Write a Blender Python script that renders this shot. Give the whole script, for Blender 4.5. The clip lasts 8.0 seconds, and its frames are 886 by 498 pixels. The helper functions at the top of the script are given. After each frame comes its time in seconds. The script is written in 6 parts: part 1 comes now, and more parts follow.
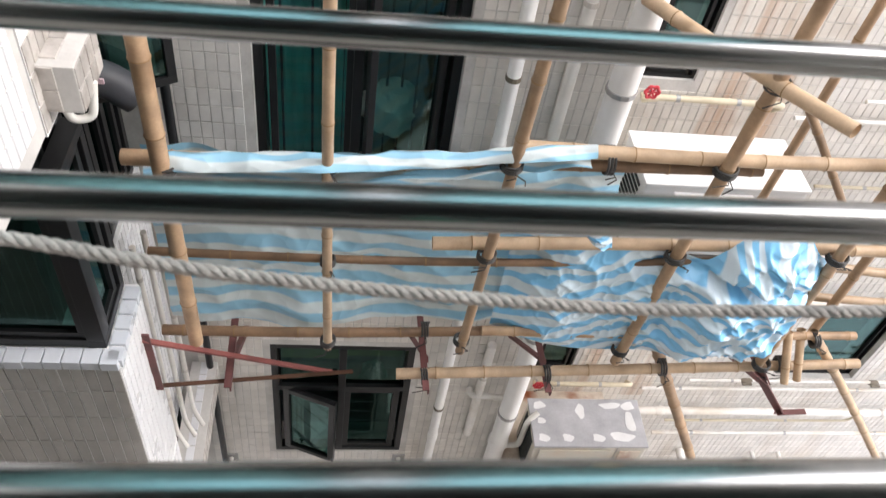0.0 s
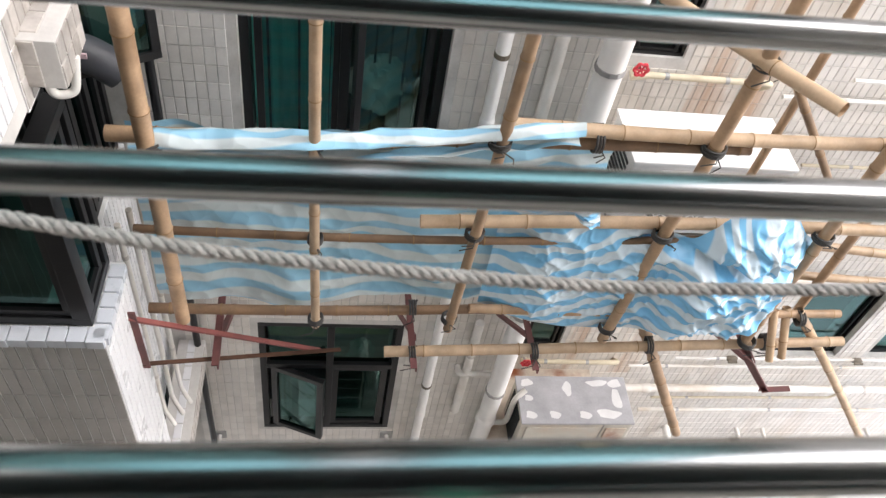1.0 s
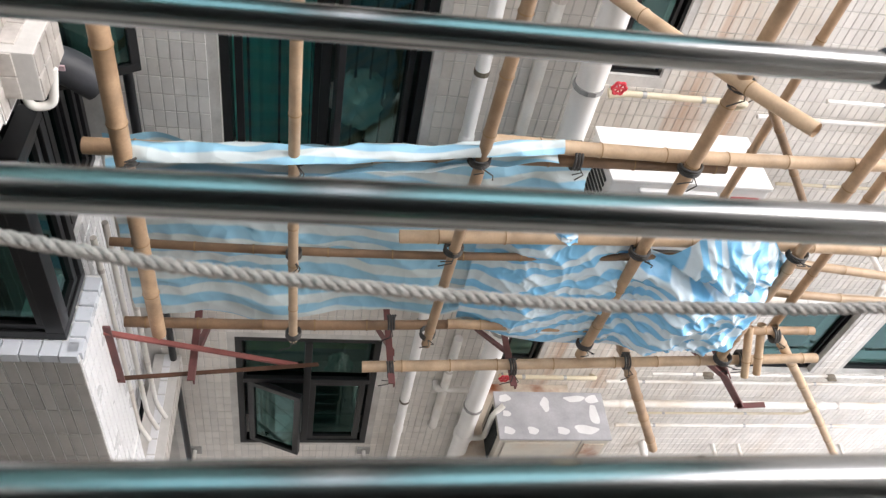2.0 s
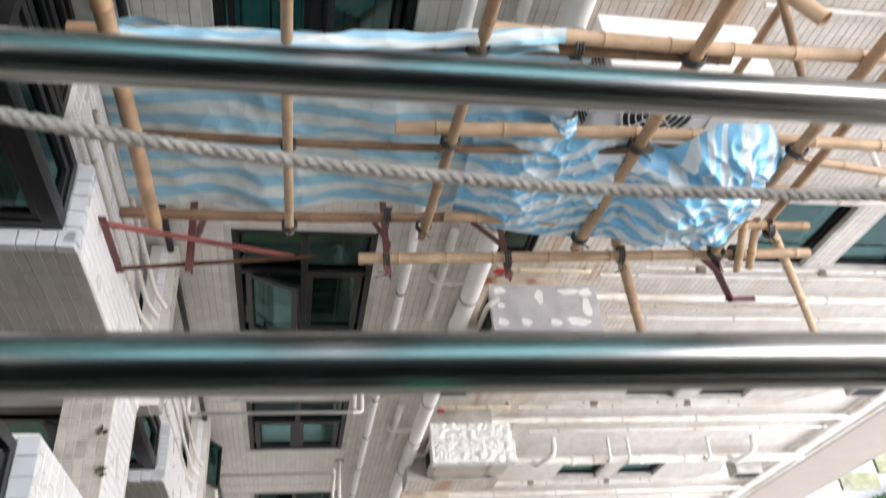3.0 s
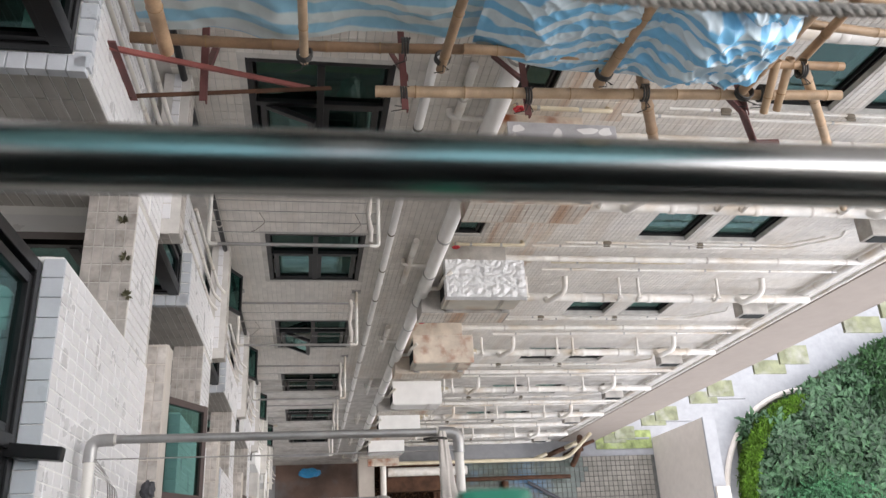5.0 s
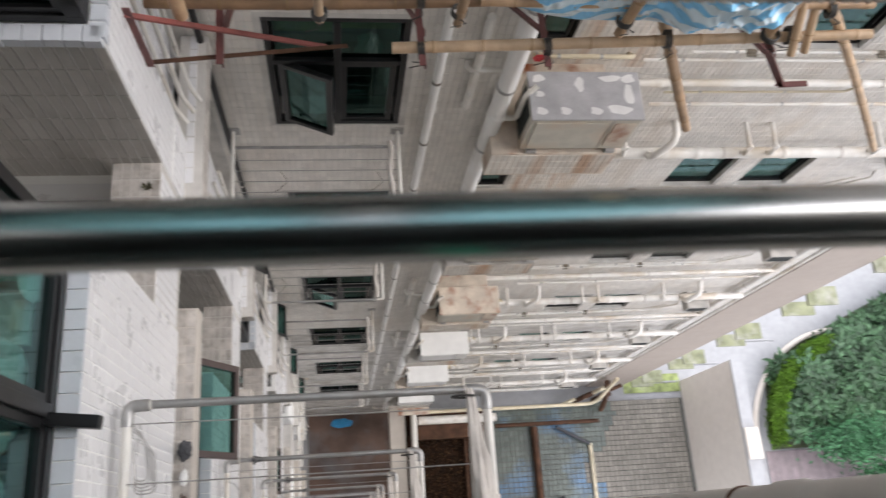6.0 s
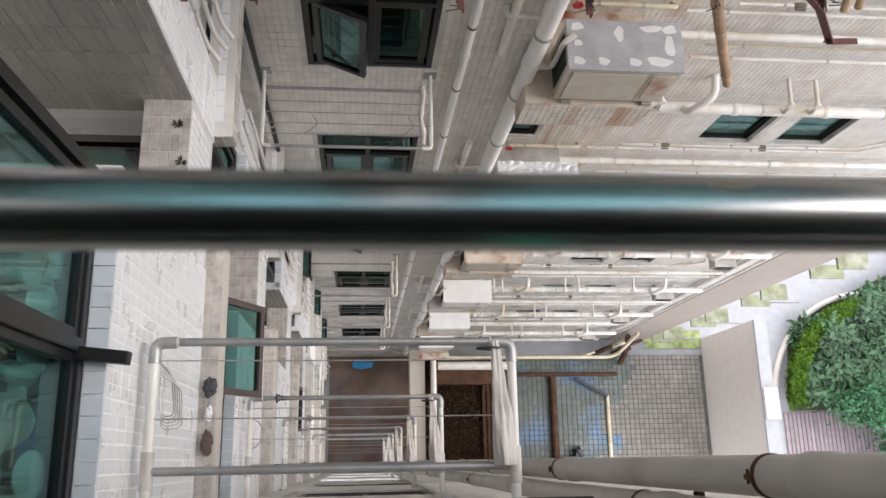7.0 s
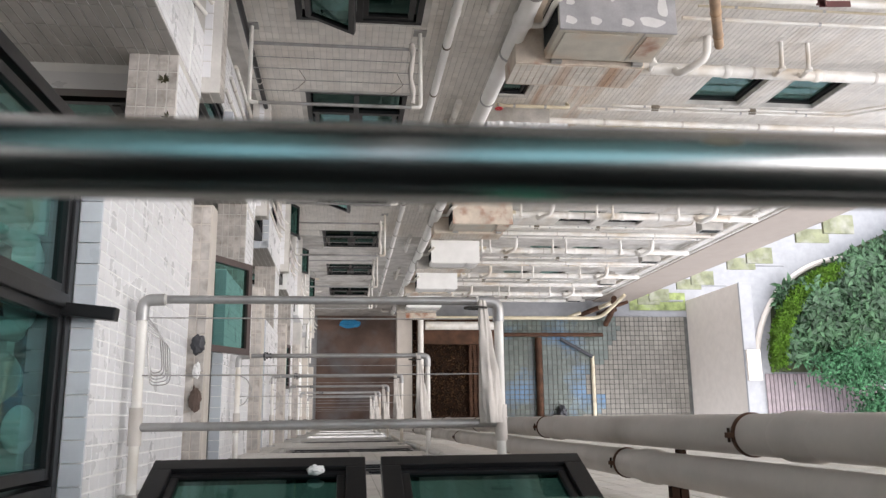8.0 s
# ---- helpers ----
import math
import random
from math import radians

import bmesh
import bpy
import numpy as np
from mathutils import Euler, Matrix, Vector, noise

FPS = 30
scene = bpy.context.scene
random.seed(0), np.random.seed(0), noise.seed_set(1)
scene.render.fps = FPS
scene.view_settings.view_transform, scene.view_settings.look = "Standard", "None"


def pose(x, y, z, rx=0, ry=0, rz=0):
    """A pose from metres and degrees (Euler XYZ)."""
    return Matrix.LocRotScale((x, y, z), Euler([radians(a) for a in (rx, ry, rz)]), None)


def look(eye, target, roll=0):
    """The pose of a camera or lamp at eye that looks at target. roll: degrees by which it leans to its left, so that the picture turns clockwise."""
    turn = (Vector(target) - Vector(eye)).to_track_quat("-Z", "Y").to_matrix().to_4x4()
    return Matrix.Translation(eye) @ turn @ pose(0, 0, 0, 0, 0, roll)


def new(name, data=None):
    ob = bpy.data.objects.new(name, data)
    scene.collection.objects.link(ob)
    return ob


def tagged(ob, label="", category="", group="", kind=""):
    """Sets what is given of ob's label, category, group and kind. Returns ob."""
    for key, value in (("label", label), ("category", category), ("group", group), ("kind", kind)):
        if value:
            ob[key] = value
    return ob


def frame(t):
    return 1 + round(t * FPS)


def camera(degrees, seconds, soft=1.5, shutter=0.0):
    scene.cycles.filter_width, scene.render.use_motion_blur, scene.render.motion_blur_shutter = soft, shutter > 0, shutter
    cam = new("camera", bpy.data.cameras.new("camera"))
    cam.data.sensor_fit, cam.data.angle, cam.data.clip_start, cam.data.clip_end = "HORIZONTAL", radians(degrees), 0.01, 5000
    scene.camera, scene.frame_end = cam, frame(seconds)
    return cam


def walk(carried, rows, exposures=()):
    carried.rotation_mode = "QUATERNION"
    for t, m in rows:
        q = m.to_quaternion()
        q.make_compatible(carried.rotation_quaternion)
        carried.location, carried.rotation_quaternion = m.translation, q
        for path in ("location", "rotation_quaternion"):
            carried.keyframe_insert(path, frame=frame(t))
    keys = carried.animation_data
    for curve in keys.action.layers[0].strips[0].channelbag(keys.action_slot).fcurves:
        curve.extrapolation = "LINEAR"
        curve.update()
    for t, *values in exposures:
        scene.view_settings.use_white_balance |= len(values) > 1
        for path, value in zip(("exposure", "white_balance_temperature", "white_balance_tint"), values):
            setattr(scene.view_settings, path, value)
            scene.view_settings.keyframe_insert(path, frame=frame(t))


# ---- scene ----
# World: metres, z up, the lens starts near the origin; the yard lies 23.4 m below.
GROUND = -23.4
STOREY = 2.85
cam = camera(58.23, 8.0, soft=1.35, shutter=0.4)
walk(cam, [
    (0, pose(-0.0105, -0.0243, 0.0386, 42.412, -7.054, -3.474)),
    (0.3, pose(-0.0082, -0.0182, 0.0310, 40.419, -7.048, -3.611)),
    (0.5, pose(-0.0074, -0.0158, 0.0275, 39.130, -7.228, -3.608)),
    (1, pose(-0.0078, -0.0200, 0.0328, 40.913, -7.736, -3.979)),
    (2.5, pose(-0.0075, -0.0225, 0.0397, 42.149, -9.364, -4.941)),
    (3, pose(-0.0054, -0.0222, 0.0243, 34.480, -9.560, -4.561)),
    (3.5, pose(-0.0033, -0.0216, 0.0087, 28.020, -9.573, -3.867)),
    (4, pose(0.0007, -0.0190, 0.0035, 25.493, -8.950, -3.415)),
    (4.2, pose(0.0004, -0.0196, 0.0017, 24.913, -8.930, -3.163)),
    (5.3, pose(-0.0014, -0.0230, -0.0080, 21.433, -9.345, -2.613)),
    (5.5, pose(-0.0015, -0.0234, -0.0096, 20.300, -10.245, -2.522)),
    (5.7, pose(-0.0010, -0.0180, -0.0060, 19.072, -11.277, -2.581)),
    (6, pose(0.0038, 0.0177, 0.0061, 19.108, -6.909, -3.822)),
    (6.5, pose(-0.0026, 0.0391, -0.0317, 16.332, -4.259, -1.240)),
    (7, pose(-0.0124, 0.0425, -0.0269, 14.957, -5.904, -1.034)),
    (7.5, pose(-0.0114, 0.0396, -0.0253, 13.425, -6.803, -0.906)),
    (8, pose(-0.0139, 0.0396, -0.0263, 12.071, -6.872, -0.669)),
], exposures=[(0, 1.8), (2.5, 1.77), (3.5, 1.47), (6, 1.15), (6.5, 1.2), (8, 1.3)])

# the bars stand closer than the lens is focused
cam.data.dof.use_dof = True
cam.data.dof.focus_distance = 5.0
cam.data.dof.aperture_fstop = 13.0

# ---- light: an overcast sky over the light well ----
world = bpy.data.worlds.new("overcast")
scene.world = world
world.use_nodes = True
wn = world.node_tree.nodes
sky = wn.new("ShaderNodeTexSky")
sky.sky_type = "NISHITA"
sky.sun_disc = False
sky.sun_elevation = radians(42)
sky.sun_rotation = radians(97)
sky.air_density, sky.dust_density, sky.ozone_density = 1.0, 4.0, 1.0
sky_soft = wn.new("ShaderNodeMixRGB")
sky_soft.inputs[0].default_value = 0.75
sky_soft.inputs[2].default_value = (9.7, 9.65, 10.3, 1)
world.node_tree.links.new(sky.outputs[0], sky_soft.inputs[1])
world.node_tree.links.new(sky_soft.outputs[0], wn["Background"].inputs[0])
wn["Background"].inputs[1].default_value = 0.15
sun_data = bpy.data.lights.new("sun", "SUN")
sun_data.energy, sun_data.angle, sun_data.color = 0.55, radians(40), (1.0, 0.98, 0.96)
sun_ob = new("sun", sun_data)
sun_ob.matrix_world = look((20, 1.6, 17), (0, 1.4, 0))


# ---- materials ----
def mat(name, colour, rough=0.6, metal=0.0, vary=0.15, scale=6.0, fine=60.0, bump=0.15, dirt_or_sheen=None, patch_amount=0.35, patch_scale=2.5,
        island=0.0, each=0.0, spec=0.5, streak=None, streak_amount=0.35):
    """A surface with coarse stains or painted sheen, fine grain and a little relief."""
    m = bpy.data.materials.new(name)
    m.use_nodes = True
    n, l = m.node_tree.nodes, m.node_tree.links
    b = n["Principled BSDF"]
    b.inputs["Metallic"].default_value = metal
    b.inputs["Specular IOR Level"].default_value = spec
    co = n.new("ShaderNodeTexCoord")
    geo = n.new("ShaderNodeNewGeometry")
    n1, n2 = n.new("ShaderNodeTexNoise"), n.new("ShaderNodeTexNoise")
    for k, s, d in ((n1, scale, 4), (n2, fine, 3)):
        k.inputs["Scale"].default_value, k.inputs["Detail"].default_value = s, d
        l.new(geo.outputs["Position"], k.inputs["Vector"])
    ramp = n.new("ShaderNodeMapRange")
    ramp.inputs[1].default_value, ramp.inputs[2].default_value = 0.3, 0.7
    ramp.inputs[3].default_value, ramp.inputs[4].default_value = 1 - vary, 1 + vary * 0.6
    l.new(n1.outputs[0], ramp.inputs[0])
    fr = n.new("ShaderNodeMapRange")
    fr.inputs[3].default_value, fr.inputs[4].default_value = 1 - vary * 0.5, 1 + vary * 0.5
    l.new(n2.outputs[0], fr.inputs[0])
    mul = n.new("ShaderNodeMath")
    mul.operation = "MULTIPLY"
    l.new(ramp.outputs[0], mul.inputs[0]), l.new(fr.outputs[0], mul.inputs[1])
    last = mul
    for amount, source in ((island, "island"), (each, "each")):
        if amount:
            src = geo.outputs["Random Per Island"] if source == "island" else n.new("ShaderNodeObjectInfo").outputs["Random"]
            ri = n.new("ShaderNodeMapRange")
            ri.inputs[3].default_value, ri.inputs[4].default_value = 1 - amount, 1 + amount * 0.5
            l.new(src, ri.inputs[0])
            mm = n.new("ShaderNodeMath")
            mm.operation = "MULTIPLY"
            l.new(last.outputs[0], mm.inputs[0]), l.new(ri.outputs[0], mm.inputs[1])
            last = mm
    base = n.new("ShaderNodeVectorMath")
    base.operation = "SCALE"
    base.inputs[0].default_value = colour
    l.new(last.outputs[0], base.inputs["Scale"])
    out = base.outputs[0]
    if dirt_or_sheen:
        n3 = n.new("ShaderNodeTexNoise")
        n3.inputs["Scale"].default_value, n3.inputs["Detail"].default_value = patch_scale, 8
        l.new(geo.outputs["Position"], n3.inputs["Vector"])
        cut = n.new("ShaderNodeMapRange")
        cut.inputs[1].default_value, cut.inputs[2].default_value = 0.5, 0.72
        cut.inputs[4].default_value = patch_amount
        l.new(n3.outputs[0], cut.inputs[0])
        mx = n.new("ShaderNodeMixRGB")
        mx.inputs[2].default_value = (*dirt_or_sheen, 1)
        l.new(cut.outputs[0], mx.inputs[0]), l.new(out, mx.inputs[1])
        out = mx.outputs[0]
    if streak:
        # runs of rust and dirt drawn out downwards
        mp, n4 = n.new("ShaderNodeMapping"), n.new("ShaderNodeTexNoise")
        mp.inputs["Scale"].default_value = (5.0, 5.0, 0.35)
        n4.inputs["Scale"].default_value, n4.inputs["Detail"].default_value = 1.0, 6
        l.new(geo.outputs["Position"], mp.inputs["Vector"]), l.new(mp.outputs[0], n4.inputs["Vector"])
        c4 = n.new("ShaderNodeMapRange")
        c4.inputs[1].default_value, c4.inputs[2].default_value = 0.52, 0.75
        c4.inputs[4].default_value = streak_amount
        l.new(n4.outputs[0], c4.inputs[0])
        m4 = n.new("ShaderNodeMixRGB")
        m4.inputs[2].default_value = (*streak, 1)
        l.new(c4.outputs[0], m4.inputs[0]), l.new(out, m4.inputs[1])
        out = m4.outputs[0]
    l.new(out, b.inputs["Base Color"])
    rr = n.new("ShaderNodeMapRange")
    rr.inputs[3].default_value, rr.inputs[4].default_value = max(0.02, rough - 0.12), min(1, rough + 0.12)
    l.new(n1.outputs[0], rr.inputs[0]), l.new(rr.outputs[0], b.inputs["Roughness"])
    if bump:
        bp = n.new("ShaderNodeBump")
        bp.inputs["Strength"].default_value, bp.inputs["Distance"].default_value = bump, 0.004
        l.new(n2.outputs[0], bp.inputs["Height"]), l.new(bp.outputs[0], b.inputs["Normal"])
    return m


def polished_steel():
    """Stainless tube: even polish, faint hairlines round it, sparse grime spots."""
    m = bpy.data.materials.new("stainless_steel")
    m.use_nodes = True
    n, l = m.node_tree.nodes, m.node_tree.links
    b = n["Principled BSDF"]
    b.inputs["Metallic"].default_value = 1.0
    b.inputs["Roughness"].default_value = 0.2
    geo, mp = n.new("ShaderNodeNewGeometry"), n.new("ShaderNodeMapping")
    n1, n2, ramp, mx, rr = n.new("ShaderNodeTexNoise"), n.new("ShaderNodeTexNoise"), n.new("ShaderNodeMapRange"), n.new("ShaderNodeMixRGB"), n.new("ShaderNodeMapRange")
    mp.inputs["Scale"].default_value = (60, 8, 8)
    n1.inputs["Scale"].default_value, n2.inputs["Scale"].default_value, n2.inputs["Detail"].default_value = 1.0, 30.0, 5
    l.new(geo.outputs["Position"], mp.inputs["Vector"]), l.new(mp.outputs[0], n1.inputs["Vector"]), l.new(geo.outputs["Position"], n2.inputs["Vector"])
    ramp.inputs[1].default_value, ramp.inputs[2].default_value, ramp.inputs[4].default_value = 0.62, 0.78, 0.35
    l.new(n2.outputs[0], ramp.inputs[0])
    mx.inputs[1].default_value, mx.inputs[2].default_value = (0.40, 0.40, 0.395, 1), (0.24, 0.21, 0.17, 1)
    l.new(ramp.outputs[0], mx.inputs[0]), l.new(mx.outputs[0], b.inputs["Base Color"])
    rr.inputs[3].default_value, rr.inputs[4].default_value = 0.20, 0.24
    l.new(n1.outputs[0], rr.inputs[0]), l.new(rr.outputs[0], b.inputs["Roughness"])
    return m


def glass_mat(name, tint, clear):
    """A tinted window pane: see-through, with a mirror-like face."""
    m = bpy.data.materials.new(name)
    m.use_nodes = True
    n, l = m.node_tree.nodes, m.node_tree.links
    n.remove(n["Principled BSDF"])
    tr, gl, mx, fr = n.new("ShaderNodeBsdfTransparent"), n.new("ShaderNodeBsdfGlossy"), n.new("ShaderNodeMixShader"), n.new("ShaderNodeLayerWeight")
    tr.inputs[0].default_value = (*[c * clear for c in tint], 1)
    gl.inputs[0].default_value = (*[min(1, c * 1.05 + 0.08) for c in tint], 1)
    gl.inputs["Roughness"].default_value = 0.03
    nz, bp, geo = n.new("ShaderNodeTexNoise"), n.new("ShaderNodeBump"), n.new("ShaderNodeNewGeometry")
    nz.inputs["Scale"].default_value = 3.0
    bp.inputs["Strength"].default_value, bp.inputs["Distance"].default_value = 0.06, 0.02
    l.new(geo.outputs["Position"], nz.inputs["Vector"]), l.new(nz.outputs[0], bp.inputs["Height"]), l.new(bp.outputs[0], gl.inputs["Normal"])
    fr.inputs[0].default_value = 0.5
    pw, mr = n.new("ShaderNodeMath"), n.new("ShaderNodeMapRange")
    pw.operation = "POWER"
    pw.inputs[1].default_value = 4.0
    mr.inputs[3].default_value, mr.inputs[4].default_value = 0.07, 0.6
    l.new(fr.outputs["Facing"], pw.inputs[0]), l.new(pw.outputs[0], mr.inputs[0])
    l.new(mr.outputs[0], mx.inputs[0]), l.new(tr.outputs[0], mx.inputs[1]), l.new(gl.outputs[0], mx.inputs[2])
    l.new(mx.outputs[0], n["Material Output"].inputs[0])
    return m


GROUT = mat("wall_joint", (0.60, 0.58, 0.55), 0.9, vary=0.2, bump=0.3, dirt_or_sheen=(0.2, 0.17, 0.13), patch_amount=0.5)
TILE = mat("cream_wall_tile", (0.74, 0.71, 0.665), 0.38, vary=0.10, island=0.08, dirt_or_sheen=(0.50, 0.42, 0.32), patch_amount=0.25, patch_scale=1.1, bump=0.05, streak=(0.44, 0.32, 0.20), streak_amount=0.25)
TILE_RUSTY = mat("rust_streaked_tile", (0.71, 0.67, 0.61), 0.45, vary=0.12, island=0.08, dirt_or_sheen=(0.47, 0.34, 0.20), patch_amount=0.5, patch_scale=1.6, bump=0.05, streak=(0.42, 0.20, 0.07), streak_amount=0.95)
LEDGE_TILE = mat("weathered_ledge_tile", (0.53, 0.495, 0.46), 0.5, vary=0.25, scale=9, island=0.18, dirt_or_sheen=(0.22, 0.185, 0.15), patch_amount=0.6, patch_scale=16, bump=0.1)
GROUT_DULL = mat("dull_pale_joint", (0.62, 0.60, 0.57), 0.9, vary=0.15, bump=0.2)
TILE_PIECE = mat("cream_wall_tile_piece", (0.74, 0.715, 0.68), 0.38, vary=0.10, each=0.10, bump=0.05, dirt_or_sheen=(0.40, 0.33, 0.24), patch_amount=0.35, patch_scale=1.1)
TILE_WHITE = mat("white_wall_tile", (0.77, 0.77, 0.785), 0.3, vary=0.02, island=0.025, dirt_or_sheen=(0.6, 0.58, 0.56), patch_amount=0.08, bump=0.04)
GROUT_WHITE = mat("pale_joint", (0.90, 0.90, 0.89), 0.9, vary=0.04, bump=0.2)
TILE_GREY = mat("grey_wall_tile", (0.45, 0.435, 0.415), 0.45, vary=0.12, island=0.10, dirt_or_sheen=(0.24, 0.21, 0.18), bump=0.05)
SILL_TILE = mat("bluish_sill_tile", (0.62, 0.65, 0.70), 0.3, vary=0.08, island=0.1, bump=0.05)
CONCRETE = mat("concrete", (0.46, 0.44, 0.41), 0.85, vary=0.25, dirt_or_sheen=(0.22, 0.19, 0.15), patch_amount=0.6, bump=0.3)
CONCRETE_PALE = mat("pale_concrete", (0.55, 0.505, 0.455), 0.85, vary=0.06, dirt_or_sheen=(0.44, 0.38, 0.32), patch_amount=0.15, bump=0.25)
PAVING = mat("pale_paving", (0.31, 0.315, 0.325), 0.8, vary=0.1, bump=0.2)
BAMBOO_DARK = mat("dark_bamboo", (0.25, 0.15, 0.085), 0.55, vary=0.3, scale=9, fine=90, each=0.25, dirt_or_sheen=(0.12, 0.07, 0.04), patch_amount=0.5, patch_scale=7, bump=0.12)
BAMBOO = mat("bamboo", (0.42, 0.28, 0.17), 0.5, vary=0.3, scale=9, fine=90, each=0.3, dirt_or_sheen=(0.20, 0.11, 0.05), patch_amount=0.45, patch_scale=7, bump=0.12)
BAMBOO_PALE = mat("pale_bamboo", (0.54, 0.39, 0.255), 0.48, vary=0.22, scale=9, fine=90, each=0.2, dirt_or_sheen=(0.30, 0.18, 0.08), patch_amount=0.4, patch_scale=7, bump=0.12)
BAMBOO_IN = mat("bamboo_inside", (0.30, 0.19, 0.09), 0.9, vary=0.2)
TIE = mat("black_strap", (0.045, 0.043, 0.04), 0.5, vary=0.3, bump=0.3)
STEEL = polished_steel()
STEEL_DIRT = mat("dark_grime", (0.17, 0.145, 0.11), 0.8, vary=0.3)
GALV = mat("galvanised_pipe", (0.40, 0.395, 0.39), 0.42, metal=0.55, vary=0.15, scale=12, dirt_or_sheen=(0.3, 0.27, 0.23), patch_amount=0.5, patch_scale=8, bump=0.1)
PIPE_WHITE = mat("white_plastic_pipe", (0.76, 0.74, 0.70), 0.42, vary=0.12, dirt_or_sheen=(0.48, 0.36, 0.22), patch_amount=0.6, patch_scale=2.2, bump=0.08, streak=(0.42, 0.33, 0.22), streak_amount=0.3)
PIPE_CLEAN = mat("clean_white_pipe", (0.88, 0.87, 0.85), 0.4, vary=0.05, dirt_or_sheen=(0.60, 0.53, 0.44), patch_amount=0.25, patch_scale=2.2, bump=0.05)
PIPE_CREAM = mat("cream_pipe", (0.64, 0.57, 0.42), 0.5, vary=0.15, dirt_or_sheen=(0.42, 0.30, 0.16), patch_amount=0.5, bump=0.1)
PIPE_GREY = mat("grey_drain_pipe", (0.58, 0.54, 0.50), 0.5, vary=0.07, dirt_or_sheen=(0.28, 0.25, 0.21), patch_amount=0.5, bump=0.1)
BLACK_METAL = mat("black_window_frame", (0.010, 0.010, 0.011), 0.36, vary=0.25, bump=0.06, spec=0.35)
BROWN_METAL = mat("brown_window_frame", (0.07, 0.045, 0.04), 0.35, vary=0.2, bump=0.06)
RED_STEEL = mat("red_painted_steel", (0.15, 0.055, 0.052), 0.6, vary=0.35, dirt_or_sheen=(0.10, 0.05, 0.04), patch_amount=0.6, patch_scale=9, bump=0.2)
RED = mat("red_plastic", (0.6, 0.04, 0.06), 0.4, vary=0.1)
AC_WHITE = mat("white_enamel", (0.80, 0.80, 0.79), 0.35, vary=0.06, bump=0.03)
AC_OLD = mat("aged_enamel", (0.56, 0.53, 0.46), 0.55, vary=0.15, dirt_or_sheen=(0.42, 0.22, 0.10), patch_amount=0.5, patch_scale=3.0)
AC_PATCH = mat("worn_grey_lid", (0.40, 0.40, 0.42), 0.6, vary=0.2, bump=0.2)
PATCH = mat("white_filler", (0.72, 0.72, 0.72), 0.7, vary=0.1)
RUST = mat("rusted_panel", (0.63, 0.55, 0.46), 0.6, vary=0.2, dirt_or_sheen=(0.28, 0.08, 0.025), patch_amount=1.0, patch_scale=4.5)
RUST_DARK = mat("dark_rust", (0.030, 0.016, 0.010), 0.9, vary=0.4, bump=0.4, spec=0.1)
RUST_BROWN = mat("brown_rust", (0.095, 0.05, 0.032), 0.85, vary=0.4, scale=4, dirt_or_sheen=(0.05, 0.03, 0.02), patch_amount=0.8, patch_scale=5, bump=0.4, spec=0.2)
DRY_TILE = mat("dry_yard_tile", (0.25, 0.23, 0.195), 0.6, vary=0.2, scale=1.0, island=0.18, dirt_or_sheen=(0.17, 0.16, 0.13), patch_amount=0.8, patch_scale=1.2, bump=0.1)
FOIL = mat("crumpled_foil", (0.66, 0.67, 0.68), 0.5, metal=0.15, vary=0.15)
# near-black colour that holds the dimness of rooms behind glass
DARK = mat("near_black", (0.03, 0.035, 0.035), 0.9, vary=0.3)
PIER = mat("pier_render", (0.37, 0.32, 0.28), 0.85, vary=0.05, dirt_or_sheen=(0.31, 0.265, 0.225), patch_amount=0.25, bump=0.2)
# wall colour darkened to play a dim room
ROOM = mat("dimmed_room_wall", (0.16, 0.20, 0.19), 0.9, vary=0.2)
CURTAIN = mat("green_curtain", (0.22, 0.66, 0.58), 0.8, vary=0.2)
CLOTH_PALE = mat("pale_cloth", (0.62, 0.58, 0.54), 0.9, vary=0.2, bump=0.4)
OLIVE = mat("olive_cloth", (0.62, 0.58, 0.14), 0.9, vary=0.35, scale=8)
ROPE = mat("grey_rope", (0.60, 0.545, 0.51), 0.9, vary=0.25, scale=30, fine=300, bump=0.6)
RUBBER = mat("dark_rubber", (0.05, 0.052, 0.06), 0.55, vary=0.2)
PAPER = mat("pink_label", (0.75, 0.55, 0.60), 0.7)
GLASS = glass_mat("teal_glass", (0.56, 0.80, 0.78), 0.82)
# only mirrored in the rack bars; tint chosen for their highlight
GLASS_BLUE = glass_mat("blue_green_glass", (0.55, 0.79, 0.81), 0.82)
GLASS_DARK = glass_mat("dark_teal_glass", (0.40, 0.66, 0.62), 0.65)
# blue patches paint the sky's reflection on the wet tiles
WET_TILE = mat("wet_green_tile_painted_sheen", (0.12, 0.145, 0.125), 0.24, vary=0.4, scale=0.9, island=0.22, dirt_or_sheen=(0.10, 0.21, 0.37), patch_amount=1.0, patch_scale=0.8, bump=0.1, streak=(0.13, 0.10, 0.055), streak_amount=0.0)
YARD_JOINT = mat("dark_joint", (0.10, 0.10, 0.09), 0.9, vary=0.3)
# blue-grey patch colour paints a sheen over the brown floor
SOIL = mat("damp_floor_painted_sheen", (0.15, 0.10, 0.08), 0.6, vary=0.5, scale=1.2, dirt_or_sheen=(0.20, 0.21, 0.23), patch_amount=0.6, patch_scale=1.3, spec=0.3)
DECK = mat("brown_deck", (0.22, 0.18, 0.19), 0.6, vary=0.2, each=0.15)
LEAF = mat("hedge_leaf", (0.11, 0.22, 0.02), 0.55, vary=0.4, scale=3, island=0.4)
LEAF_DARK = mat("shrub_leaf", (0.055, 0.125, 0.055), 0.5, vary=0.45, scale=2, island=0.5)
